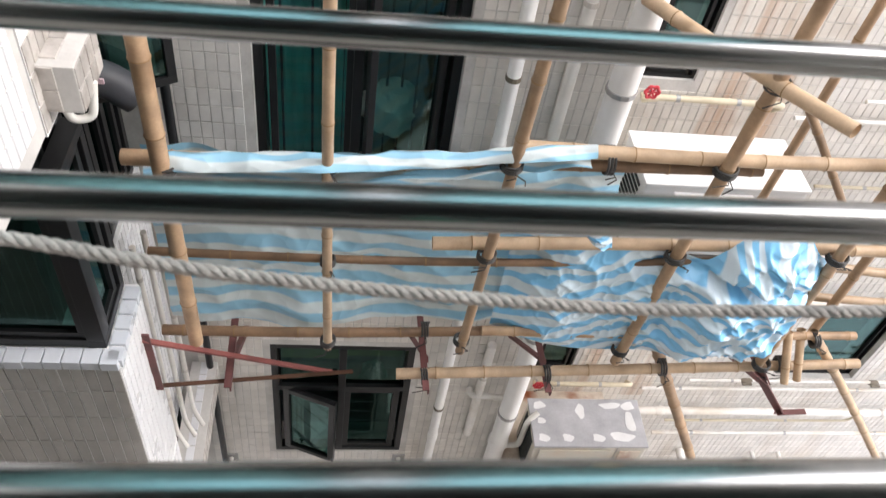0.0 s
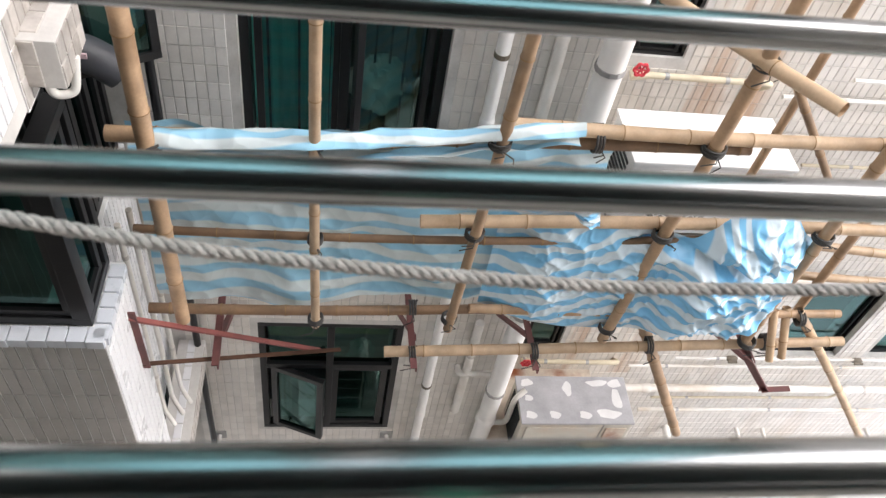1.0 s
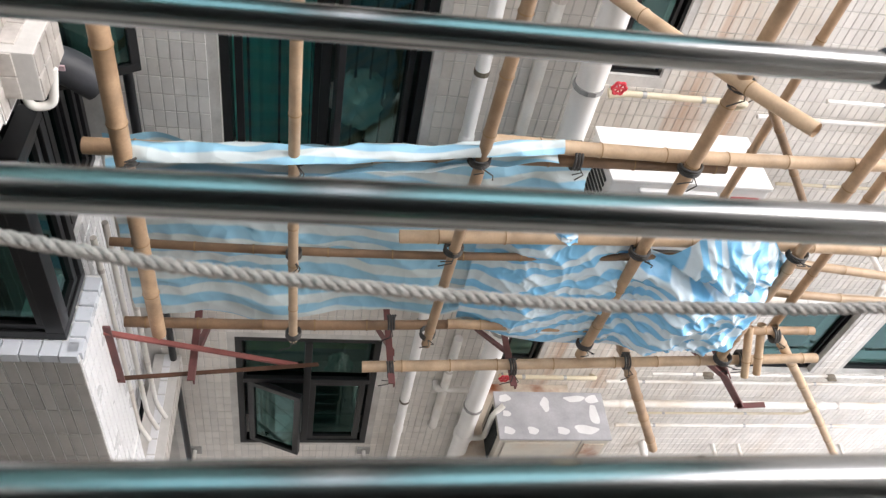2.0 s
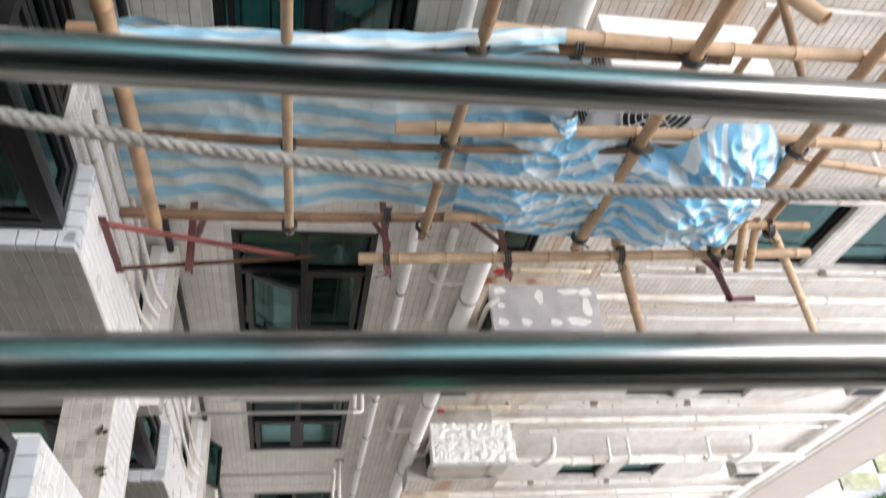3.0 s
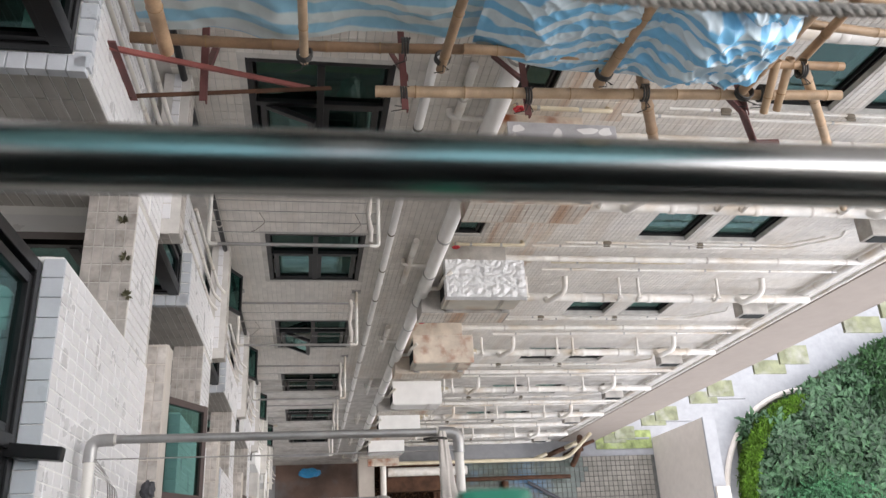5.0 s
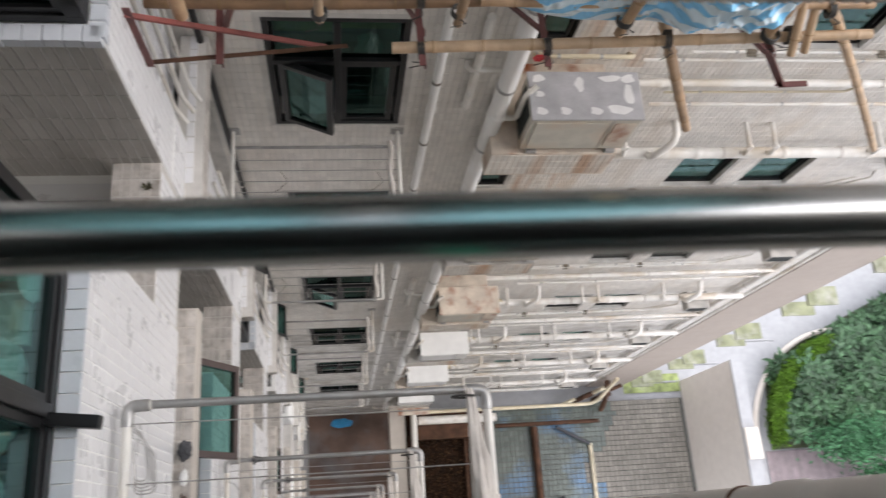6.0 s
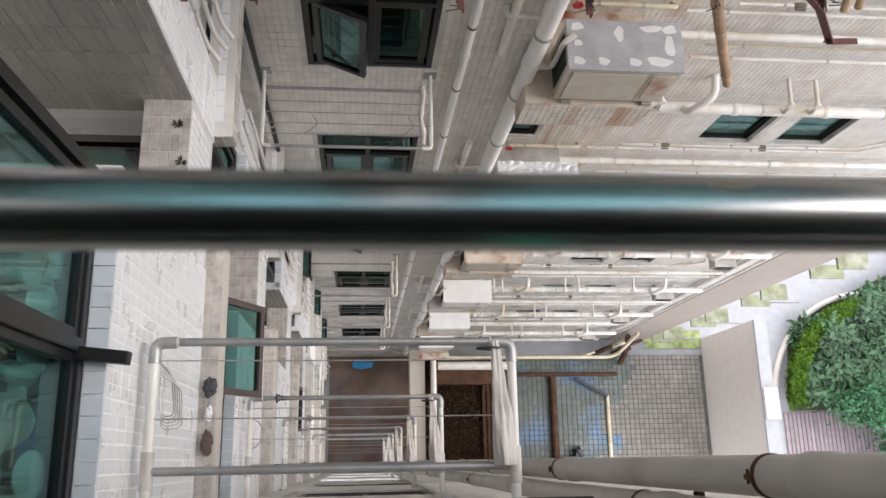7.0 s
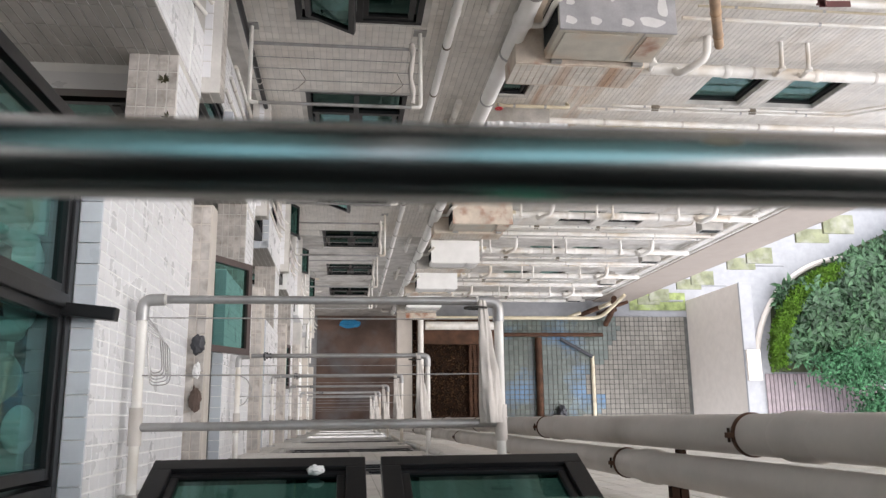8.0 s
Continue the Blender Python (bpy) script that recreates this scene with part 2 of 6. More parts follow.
MOSS = mat("mossy_concrete", (0.24, 0.255, 0.16), 0.9, vary=0.35, scale=5, dirt_or_sheen=(0.36, 0.36, 0.32), patch_amount=0.9, patch_scale=3.5)


def tarp_mat(name, white, blue):
    """Woven plastic sheet in blue and white stripes, by its own woven coordinates."""
    m = bpy.data.materials.new(name)
    m.use_nodes = True
    n, l = m.node_tree.nodes, m.node_tree.links
    b = n["Principled BSDF"]
    uv = n.new("ShaderNodeUVMap")
    sep, nz = n.new("ShaderNodeSeparateXYZ"), n.new("ShaderNodeTexNoise")
    l.new(uv.outputs[0], sep.inputs[0])
    nz.inputs["Scale"].default_value = 7
    l.new(uv.outputs[0], nz.inputs["Vector"])
    wob = n.new("ShaderNodeMath")
    wob.operation = "MULTIPLY_ADD"
    wob.inputs[1].default_value = 0.02
    l.new(nz.outputs[0], wob.inputs[0]), l.new(sep.outputs["Y"], wob.inputs[2])
    per = n.new("ShaderNodeMath")
    per.operation = "MULTIPLY"
    per.inputs[1].default_value = math.tau / 0.125
    l.new(wob.outputs[0], per.inputs[0])
    sn = n.new("ShaderNodeMath")
    sn.operation = "SINE"
    l.new(per.outputs[0], sn.inputs[0])
    st = n.new("ShaderNodeMapRange")
    st.inputs[1].default_value, st.inputs[2].default_value = -0.25, 0.25
    l.new(sn.outputs[0], st.inputs[0])
    mx = n.new("ShaderNodeMixRGB")
    mx.inputs[1].default_value, mx.inputs[2].default_value = (*white, 1), (*blue, 1)
    l.new(st.outputs[0], mx.inputs[0])
    l.new(mx.outputs[0], b.inputs["Base Color"])
    b.inputs["Roughness"].default_value = 0.2
    b.inputs["Transmission Weight"].default_value = 0.0
    n2, geo, bp = n.new("ShaderNodeTexNoise"), n.new("ShaderNodeNewGeometry"), n.new("ShaderNodeBump")
    n2.noise_type = "RIDGED_MULTIFRACTAL"
    n2.inputs["Scale"].default_value, n2.inputs["Detail"].default_value = 5, 3
    l.new(geo.outputs["Position"], n2.inputs["Vector"])
    bp.inputs["Strength"].default_value, bp.inputs["Distance"].default_value = 0.35, 0.010
    l.new(n2.outputs[0], bp.inputs["Height"])
    vo, bq = n.new("ShaderNodeTexVoronoi"), n.new("ShaderNodeBump")
    vo.inputs["Scale"].default_value = 13.0
    l.new(geo.outputs["Position"], vo.inputs["Vector"]), l.new(vo.outputs["Distance"], bq.inputs["Height"])
    bq.inputs["Strength"].default_value, bq.inputs["Distance"].default_value = 0.45, 0.02
    l.new(bp.outputs[0], bq.inputs["Normal"]), l.new(bq.outputs[0], b.inputs["Normal"])
    return m


TARP = tarp_mat("striped_tarpaulin", (0.64, 0.77, 0.85), (0.22, 0.55, 0.84))
# same cloth as TARP, painted paler for light through the sheet and gloss
TARP_LIT = tarp_mat("lit_look_tarpaulin", (0.68, 0.77, 0.79), (0.33, 0.62, 0.80))


# ---- shape helpers ----
def mesh_of(name, verts, faces, material, smooth=False):
    me = bpy.data.meshes.new(name)
    me.from_pydata(verts, [], faces)
    me.materials.append(material)
    if smooth:
        me.shade_smooth()
    return me


def done(name, bm, material, smooth=False):
    me = bpy.data.meshes.new(name)
    bmesh.ops.recalc_face_normals(bm, faces=bm.faces)
    bm.to_mesh(me)
    bm.free()
    me.materials.append(material)
    if smooth:
        me.shade_smooth()
        me.set_sharp_from_angle(angle=radians(40))
    return me


def part(name, bm, material, parent, label="", smooth=False):
    """One mesh object under a thing or a part."""
    ob = new(name, done(name, bm, material, smooth) if isinstance(bm, bmesh.types.BMesh) else bm)
    if parent is not None:
        ob.parent = parent
        inv = parent.matrix_basis.inverted() if parent.parent is None else Matrix.Identity(4)
        ob.matrix_parent_inverse = inv
    if label:
        ob["label"] = label
    return ob


def thing(name, label, category, group="", kind="", at=(0, 0, 0)):
    ob = new(name)
    ob.location = at
    ob.empty_display_size = 0.1
    return tagged(ob, label, category, group, kind)


def solid(name, bm, material, label, category, group="", kind="", smooth=False):
    return tagged(new(name, done(name, bm, material, smooth)), label, category, group, kind)


def box(x0, x1, y0, y1, z0, z1, bevel=0.0, bm=None):
    own = bm is None
    b = bmesh.new()
    bmesh.ops.create_cube(b, size=1, matrix=Matrix.Translation(((x0 + x1) / 2, (y0 + y1) / 2, (z0 + z1) / 2)) @ Matrix.Diagonal((abs(x1 - x0), abs(y1 - y0), abs(z1 - z0), 1)))
    if bevel:
        bmesh.ops.bevel(b, geom=b.edges[:], offset=bevel, segments=2, affect="EDGES", profile=0.7)
    if own:
        return b
    return join(bm, b)


def join(bm, other):
    tmp = bpy.data.meshes.new("tmp")
    other.to_mesh(tmp)
    other.free()
    bm.from_mesh(tmp)
    bpy.data.meshes.remove(tmp)
    return bm


def sweep(points, radii, sides=12, bm=None, cap=True):
    """A round bar through points with a radius at each."""
    bm = bm or bmesh.new()
    pts = [Vector(p) for p in points]
    if not isinstance(radii, (list, tuple)):
        radii = [radii] * len(pts)
    rings, side = [], None
    for i, p in enumerate(pts):
        d = (pts[min(i + 1, len(pts) - 1)] - pts[max(i - 1, 0)]).normalized()
        if side is None:
            side = d.orthogonal().normalized()
        side = (side - d * side.dot(d)).normalized()
        up = d.cross(side)
        rings.append([bm.verts.new(p + radii[i] * (math.cos(math.tau * k / sides) * side + math.sin(math.tau * k / sides) * up)) for k in range(sides)])
    for a, b in zip(rings, rings[1:]):
        for k in range(sides):
            bm.faces.new((a[k], a[(k + 1) % sides], b[(k + 1) % sides], b[k]))
    if cap:
        bm.faces.new(rings[0][::-1]), bm.faces.new(rings[-1])
    return bm


def bend(points, radius=0.05, steps=5):
    """A polyline with its corners rounded."""
    pts = [Vector(p) for p in points]
    out = [pts[0]]
    for a, b, c in zip(pts, pts[1:], pts[2:]):
        u, w = (a - b), (c - b)
        r = min(radius, u.length * 0.45, w.length * 0.45)
        p, q = b + u.normalized() * r, b + w.normalized() * r
        for k in range(steps + 1):
            s = k / steps
            out.append((1 - s) ** 2 * p + 2 * s * (1 - s) * b + s * s * q)
    return out + [pts[-1]]


def pipe(name, points, r, material, label, category="pipe", group="", clamps=0.0, clamp_mat=None, joint=0.0, corner=0.06):
    """A pipe with rounded bends, sockets and wall clamps as its parts."""
    t = thing(name, label, category, group, at=points[0])
    part("tube", sweep(bend(points, corner), r, 14), material, t, smooth=True)
    a, b = Vector(points[0]), Vector(points[1])
    d = (b - a)
    run = d.length
    d.normalize()
    if joint:
        k = joint * 0.6
        while k < run - 0.1:
            part("socket", sweep([a + d * k, a + d * (k + 0.012), a + d * (k + 0.07), a + d * (k + 0.08)], [r * 1.02, r * 1.14, r * 1.14, r * 1.02], 14), material, t, smooth=True)
            k += joint
    if clamps:
        k = clamps * 0.4
        while k < run - 0.05:
            part("clamp", sweep([a + d * k, a + d * (k + 0.025)], r * 1.1, 12), clamp_mat or PIPE_GREY, t)
            k += clamps
    return t


def wall_mesh(u0, u1, z0, z1, face, depth, holes, axis):
    """A wall in the plane y=face (axis 'y') or x=face (axis 'x'), thick by depth, with holes (u0, u1, z0, z1) right through it."""
    us = sorted({u0, u1, *[h[0] for h in holes], *[h[1] for h in holes]})
    zs = sorted({z0, z1, *[h[2] for h in holes], *[h[3] for h in holes]})
    us, zs = [u for u in us if u0 <= u <= u1], [z for z in zs if z0 <= z <= z1]
    verts, index, faces = [], {}, []

    def v(u, z, back):
        key = (u, z, back)
        if key not in index:
            index[key] = len(verts)
            w = face + depth * back
            verts.append((u, w, z) if axis == "y" else (w, u, z))
        return index[key]
    full = {}
    for i in range(len(us) - 1):
        for j in range(len(zs) - 1):
            cu, cz = (us[i] + us[i + 1]) / 2, (zs[j] + zs[j + 1]) / 2
            full[i, j] = not any(h[0] < cu < h[1] and h[2] < cz < h[3] for h in holes)
    for (i, j), there in full.items():
        if not there:
            continue
        q = ((us[i], zs[j]), (us[i + 1], zs[j]), (us[i + 1], zs[j + 1]), (us[i], zs[j + 1]))
        faces.append([v(*p, 0) for p in q])
        faces.append([v(*p, 1) for p in q][::-1])
        for (di, dj), (p, r) in (((0, -1), (q[0], q[1])), ((1, 0), (q[1], q[2])), ((0, 1), (q[2], q[3])), ((-1, 0), (q[3], q[0]))):
            if not full.get((i + di, j + dj), False):
                faces.append([v(*p, 1), v(*r, 1), v(*r, 0), v(*p, 0)])
    return verts, faces


def wall(name, label, material, u0, u1, z0, z1, face, depth, holes=(), axis="y"):
    me = mesh_of(name, *wall_mesh(u0, u1, z0, z1, face, depth, holes, axis), material)
    bm = bmesh.new()
    bm.from_mesh(me)
    bmesh.ops.recalc_face_normals(bm, faces=bm.faces)
    bm.to_mesh(me)
    bm.free()
    return tagged(new(name, me), label, "wall", kind="structure")


def tiles(parent, material, u0, u1, z0, z1, face, out, axis, w, h, gap=0.004, proud=0.004, holes=(), skip=None, top=False):
    """Wall tiles as one joined mesh: each has its own edges and stands proud of its joint. out: +1 or -1, the way the wall faces."""
    rng = np.random.RandomState(7)
    verts, faces = [], []
    nu, nz = int((u1 - u0) / w), int((z1 - z0) / h)
    for i in range(nu):
        for j in range(nz):
            a, c = u0 + i * w + gap / 2, z1 - (j + 1) * h + gap / 2
            b, d = a + w - gap, c + h - gap
            if any(not (b < q[0] or a > q[1] or d < q[2] or c > q[3]) for q in holes):
                continue
            if skip and skip(i, j):
                continue
            e = face + out * (proud + rng.uniform(-0.0008, 0.0008))
            k = len(verts)
            s = 0.0015
            pts = [(a, c, face), (b, c, face), (b, d, face), (a, d, face), (a + s, c + s, e), (b - s, c + s, e), (b - s, d - s, e), (a + s, d - s, e)]
            for u, z, f in pts:
                verts.append((u, f, z) if axis == "y" else ((f, u, z) if axis == "x" else (u, z, f)))
            flip = (out < 0) if axis == "x" else (out > 0)
            for q in ((4, 5, 6, 7), (0, 1, 5, 4), (1, 2, 6, 5), (2, 3, 7, 6), (3, 0, 4, 7)):
                q = [k + x for x in q]
                faces.append(q[::-1] if flip else q)
    ob = new("tile_field", mesh_of("tile_field", verts, faces, material))
    ob.parent = parent
    return tagged(ob, kind="stuff")


def window(name, x0, x1, z0, z1, face, label, axis="y", into=1, frame_mat=None, glass=None, sashes=2, bars=0, room=0.7, curtain=False, inset=0.08, open_sash=None, swing=26, transom=0.0, hinge="side", lining=None, sw=0.035, fw=0.045):
    """A framed window in an opening, with its sashes, panes and a room behind, dimmed by its dark lining colour. into:
    +1 or -1, the way into the room along the axis.
    """
    frame_mat, glass = frame_mat or BLACK_METAL, glass or GLASS_DARK

    def bx(u0, u1, d0, d1, a, b, bevel=0.004):
        e0, e1 = sorted((face + into * d0, face + into * d1))
        return box(u0, u1, e0, e1, a, b, bevel) if axis == "y" else box(e0, e1, u0, u1, a, b, bevel)
    t = tagged(new(name), label, "window", kind="structure")
    t.location = ((x0 + x1) / 2, face, z0) if axis == "y" else (face, (x0 + x1) / 2, z0)
    for u0, u1, a, b in ((x0, x1, z0, z0 + fw), (x0, x1, z1 - fw, z1), (x0, x0 + fw, z0 + fw, z1 - fw), (x1 - fw, x1, z0 + fw, z1 - fw)):
        part("window_frame", bx(u0, u1, inset, inset + 0.07, a, b), frame_mat, t)
    step = (x1 - x0 - 2 * fw) / sashes
    zm = z1 - transom if transom else z1 - fw
    if transom:
        part("transom", bx(x0 + fw, x1 - fw, inset - 0.004, inset + 0.066, zm, zm + 0.05), frame_mat, t)
    for s in range(sashes):
        a = x0 + fw + s * step
        b = a + step
        if s:
            part("mullion", bx(a - 0.024, a + 0.024, inset - 0.006, inset + 0.068, z0 + fw, z1 - fw), frame_mat, t)
        if transom:
            pane = part("pane", bx(a + 0.02, b - 0.02, inset + 0.028, inset + 0.034, zm + 0.05, z1 - fw, 0), glass, t)
            pane.visible_shadow = False
        q0, q1 = z0 + fw, zm
        sm = bmesh.new()
        for u0, u1, c0, c1 in ((a + 0.02, b - 0.02, q0, q0 + sw), (a + 0.02, b - 0.02, q1 - sw, q1), (a + 0.02, a + 0.02 + sw, q0 + sw, q1 - sw), (b - 0.02 - sw, b - 0.02, q0 + sw, q1 - sw)):
            join(sm, bx(u0, u1, inset + 0.01, inset + 0.05, c0, c1, 0.003))
        if hinge == "top":
            for u0, u1, c0, c1 in ((a + 0.02 + sw, b - 0.02 - sw, q0 + sw, q0 + sw + 0.022), (a + 0.02 + sw, a + 0.042 + sw, q0 + sw + 0.022, q1 - sw), (b - 0.042 - sw, b - 0.02 - sw, q0 + sw + 0.022, q1 - sw)):
                join(sm, bx(u0, u1, inset + 0.022, inset + 0.046, c0, c1, 0.005))
        pm = bx(a + 0.05, b - 0.05, inset + 0.028, inset + 0.034, q0 + 0.03, q1 - 0.03, 0)
        if open_sash == s or open_sash == "all":
            if hinge == "side":
                pivot = Vector((a + 0.02 if swing > 0 else b - 0.02, face + into * inset, 0)) if axis == "y" else Vector((face + into * inset, a + 0.02, 0))
                turn = Matrix.Translation(pivot) @ Matrix.Rotation(radians(-swing * into), 4, "Z") @ Matrix.Translation(-pivot)
            else:
                pivot = Vector((0, face + into * inset, q1)) if axis == "y" else Vector((face + into * inset, 0, q1))
                turn = Matrix.Translation(pivot) @ Matrix.Rotation(radians(-swing * into), 4, "X" if axis == "y" else "Y") @ Matrix.Translation(-pivot)
            for m in (sm, pm):
                bmesh.ops.transform(m, matrix=turn, verts=m.verts)
        sash = part("sash", sm, frame_mat, t)
        pane = new("pane", done("pane", pm, glass))
        pane.parent = sash
        pane.matrix_parent_inverse = t.matrix_basis.inverted()
        sash.matrix_parent_inverse = t.matrix_basis.inverted()
        pane.matrix_parent_inverse = Matrix.Identity(4)
        pane.visible_shadow = False
        for k in range(bars):
            u = a + (b - a) * (k + 1) / (bars + 1)
            part("guard_bar", bx(u - 0.006, u + 0.006, inset + 0.11, inset + 0.122, z0 + fw, z1 - fw, 0), frame_mat, t)
    if curtain:
        bm = bmesh.new()
        n = 40
        cu = [(x0 + fw + (x1 - x0 - 2 * fw) * curtain * k / n, face + into * (0.165 + 0.012 * math.sin(k * 1.3))) for k in range(n + 1)]
        lo, hi = [], []
        for u, d in cu:
            lo.append(bm.verts.new((u, d, z0 + 0.05) if axis == "y" else (d, u, z0 + 0.05)))
            hi.append(bm.verts.new((u, d, z1 - 0.02) if axis == "y" else (d, u, z1 - 0.02)))
        for k in range(n):
            bm.faces.new((lo[k], lo[k + 1], hi[k + 1], hi[k]))
        part("curtain", bm, CURTAIN, t, "green hanging curtain", smooth=True)
    if room:
        bm = bx(x0 - 0.05, x1 + 0.05, 0.26, 0.26 + room, z0 - 0.3, z1 + 0.05, 0)
        gone = [f for f in bm.faces if (f.normal.y if axis == "y" else f.normal.x) * into < -0.9]
        bmesh.ops.delete(bm, geom=gone, context="FACES")
        bmesh.ops.reverse_faces(bm, faces=bm.faces[:])
        me = bpy.data.meshes.new("room_lining")
        bm.to_mesh(me)
        bm.free()
        me.materials.append(lining or ROOM)
        part("room_lining", me, ROOM, t)
    return t


def culm(name, p0, p1, r, label, pale=False, dark=False, group="scaffold bamboo", sag=0.0, parent=None):
    """A bamboo pole: nodes, a slight taper and bow, and hollow ends."""
    a, b, r = Vector(p0), Vector(p1), r * 0.86
    d = b - a
    L = d.length
    rng = random.Random(round(L * 1000) + round(a.x * 100))
    off = d.normalized().orthogonal() * rng.uniform(-0.008, 0.008) * L
    pts, rad = [], []
    k, nxt = 0.0, rng.uniform(0.08, 0.25)
    stops = [0.0]
    nodes = []
    while nxt < L - 0.03:
        nodes.append(nxt)
        nxt += rng.uniform(0.24, 0.36)
    for q in nodes:
        stops += [q - 0.03, q - 0.008, q, q + 0.008, q + 0.03]
    stops.append(L)
    for s in stops:
        f = s / L
        near = min([abs(s - q) for q in nodes] or [9])
        rr = r * (1.05 - 0.1 * f)
        rr *= 1.12 if near < 0.001 else (1.02 if near < 0.01 else 1.0)
        pts.append(a + d * f + off * math.sin(math.pi * f) - Vector((0, 0, sag * math.sin(math.pi * f))))
        rad.append(rr)
    t = thing(name, label, "bamboo pole", group, at=a)
    mt = BAMBOO_PALE if pale else (BAMBOO_DARK if dark else BAMBOO)
    part("stem", sweep(pts, rad, 14, cap=False), mt, t, smooth=True)
    u = d.normalized()
    for q in nodes:
        f = q / L
        c = a + d * f + off * math.sin(math.pi * f) - Vector((0, 0, sag * math.sin(math.pi * f)))
        rr = r * (1.05 - 0.1 * f) * 1.135
        part("node", sweep([c - u * 0.003, c - u * 0.001, c + u * 0.002], [rr * 0.985, rr, rr * 0.985], 14, cap=False), BAMBOO_IN, t, smooth=True)
    for end, w, rr in ((a, u, rad[0]), (b, -u, rad[-1])):
        part("hollow_end", sweep([end, end, end + w * 0.05, end + w * 0.051], [rr, rr * 0.68, rr * 0.66, 0.001], 14, cap=False), BAMBOO_IN, t)
    return t


def lashing(p, along, r, turns=3, tails=True, group="scaffold lashings"):
    """A black plastic strap wound round crossing poles, with loose tails."""
    p, along = Vector(p), Vector(along).normalized()
    side = along.orthogonal().normalized()
    up = along.cross(side)
    pts = []
    for k in range(turns * 14 + 1):
        w = math.tau * k / 14
        pts.append(p + along * (k / (turns * 14) - 0.5) * 0.013 * turns + (r * 0.88 + 0.004) * (math.cos(w) * side + math.sin(w) * up))
    t = thing("pole_lashing", "black plastic strap lashing bamboo poles together", "lashing", group, at=p)
    part("winding", sweep(pts, 0.006, 6), TIE, t, smooth=True)
    if tails:
        rng = random.Random(round(p.x * 1000))
        for k in range(2):
            q = p + Vector((0, -r - 0.005, 0))
            e = q + Vector((rng.uniform(-0.07, 0.07), -0.02, rng.uniform(-0.09, 0.01)))
            part("strap_tail", sweep([q, (q + e) / 2 + Vector((0.02, -0.02, 0.01)), e], 0.003, 5), TIE, t, smooth=True)
    return t


# ---- large structure ----
def plain_sheet(name, x0, x1, y0, y1, z, material, label, category):
    return tagged(new(name, mesh_of(name, [(x0, y0, z), (x1, y0, z), (x1, y1, z), (x0, y1, z)], [(0, 1, 2, 3)], material)), label, category, kind="structure")


plain_sheet("ground", -900, 900, -900, 900, GROUND - 0.02, PAVING, "pale concrete paving round the foot of the tower", "ground")

TOP_Z = 7.0
WIN_TOP = [1.45 - STOREY * k for k in range(8)]
OPP_TOP = [1.45, -1.40, -4.25, -7.0, -9.74, -12.55, -15.38, -18.2]
OPP_LOW = [t - (1.40 if k < 3 else 1.27) for k, t in enumerate(OPP_TOP)]
HOLES = [(-0.42, 0.53, a, b) for a, b in zip(OPP_LOW, OPP_TOP)]
opp = wall("wall_opposite", "cream tiled tower wall with a column of windows", GROUT, -2.4, 1.36, GROUND, TOP_Z, 3.0, 0.25, HOLES)
NEAR_TILES = (-0.882, -0.41, -2.88, 0.0)
tiles(opp, TILE, -0.882, 1.36, -13.0, 0.8, 3.0, -1, "y", 0.052, 0.098, holes=HOLES + [NEAR_TILES])
HOLES_R = []
for t in WIN_TOP:
    HOLES_R.append((1.58, 1.90, t - 0.98, t - 0.43))
    HOLES_R += [(3.76, 4.40, t - 1.03, t - 0.13), (4.68, 5.31, t - 1.03, t - 0.13)]
right = wall("wall_recessed", "cream tiled recessed wall carrying drain pipes", GROUT, 1.37, 7.448, GROUND, TOP_Z, 3.5, 0.25, HOLES_R)


def rusty(i, j):
    """Tiles under the drips of the coolers, in an uneven stretch beside them."""
    return 0.052 * i < 1.25 + 0.7 * noise.noise((2.0, 3.0, 0.11 * j)) + 0.25 * noise.noise((7.0, 5.0, 0.6 * j))


tiles(right, TILE, 1.42, 7.34, -14.5, 0.0, 3.5, -1, "y", 0.052, 0.098, holes=HOLES_R, skip=rusty)
tiles(right, TILE_RUSTY, 1.42, 7.34, -14.5, 0.0, 3.5, -1, "y", 0.052, 0.098, holes=HOLES_R, skip=lambda i, j: not rusty(i, j))
wall("wall_return", "short return between the two wall planes", GROUT, 3.252, 3.75, GROUND, TOP_Z, 1.36, -0.25, (), "x")
wall("wall_corner_pier", "bare rendered corner pier of the tower", PIER, 7.45, 8.6, GROUND, TOP_Z, 3.46, 1.2)
# first opening is lengthened out of view to darken the bars' reflection
OWN_HOLES = [(-0.6, 0.68, t - (1.36 if k else 1.95), t) for k, t in enumerate(WIN_TOP)]
# unseen length past x 3.6 and low top are set to balance light
own = wall("wall_own", "cream tiled wall under the window", GROUT, -2.4, 6.4, GROUND, 4.5, -0.24, -0.25, OWN_HOLES)
tiles(own, TILE, -0.86, 3.6, -10.5, 0.0, -0.24, 1, "y", 0.098, 0.052, holes=OWN_HOLES)
wall("wall_wing_core", "tiled inner wall of the side wing", GROUT, -0.24, 3.0, GROUND, TOP_Z, -2.0, -0.2, (), "x")

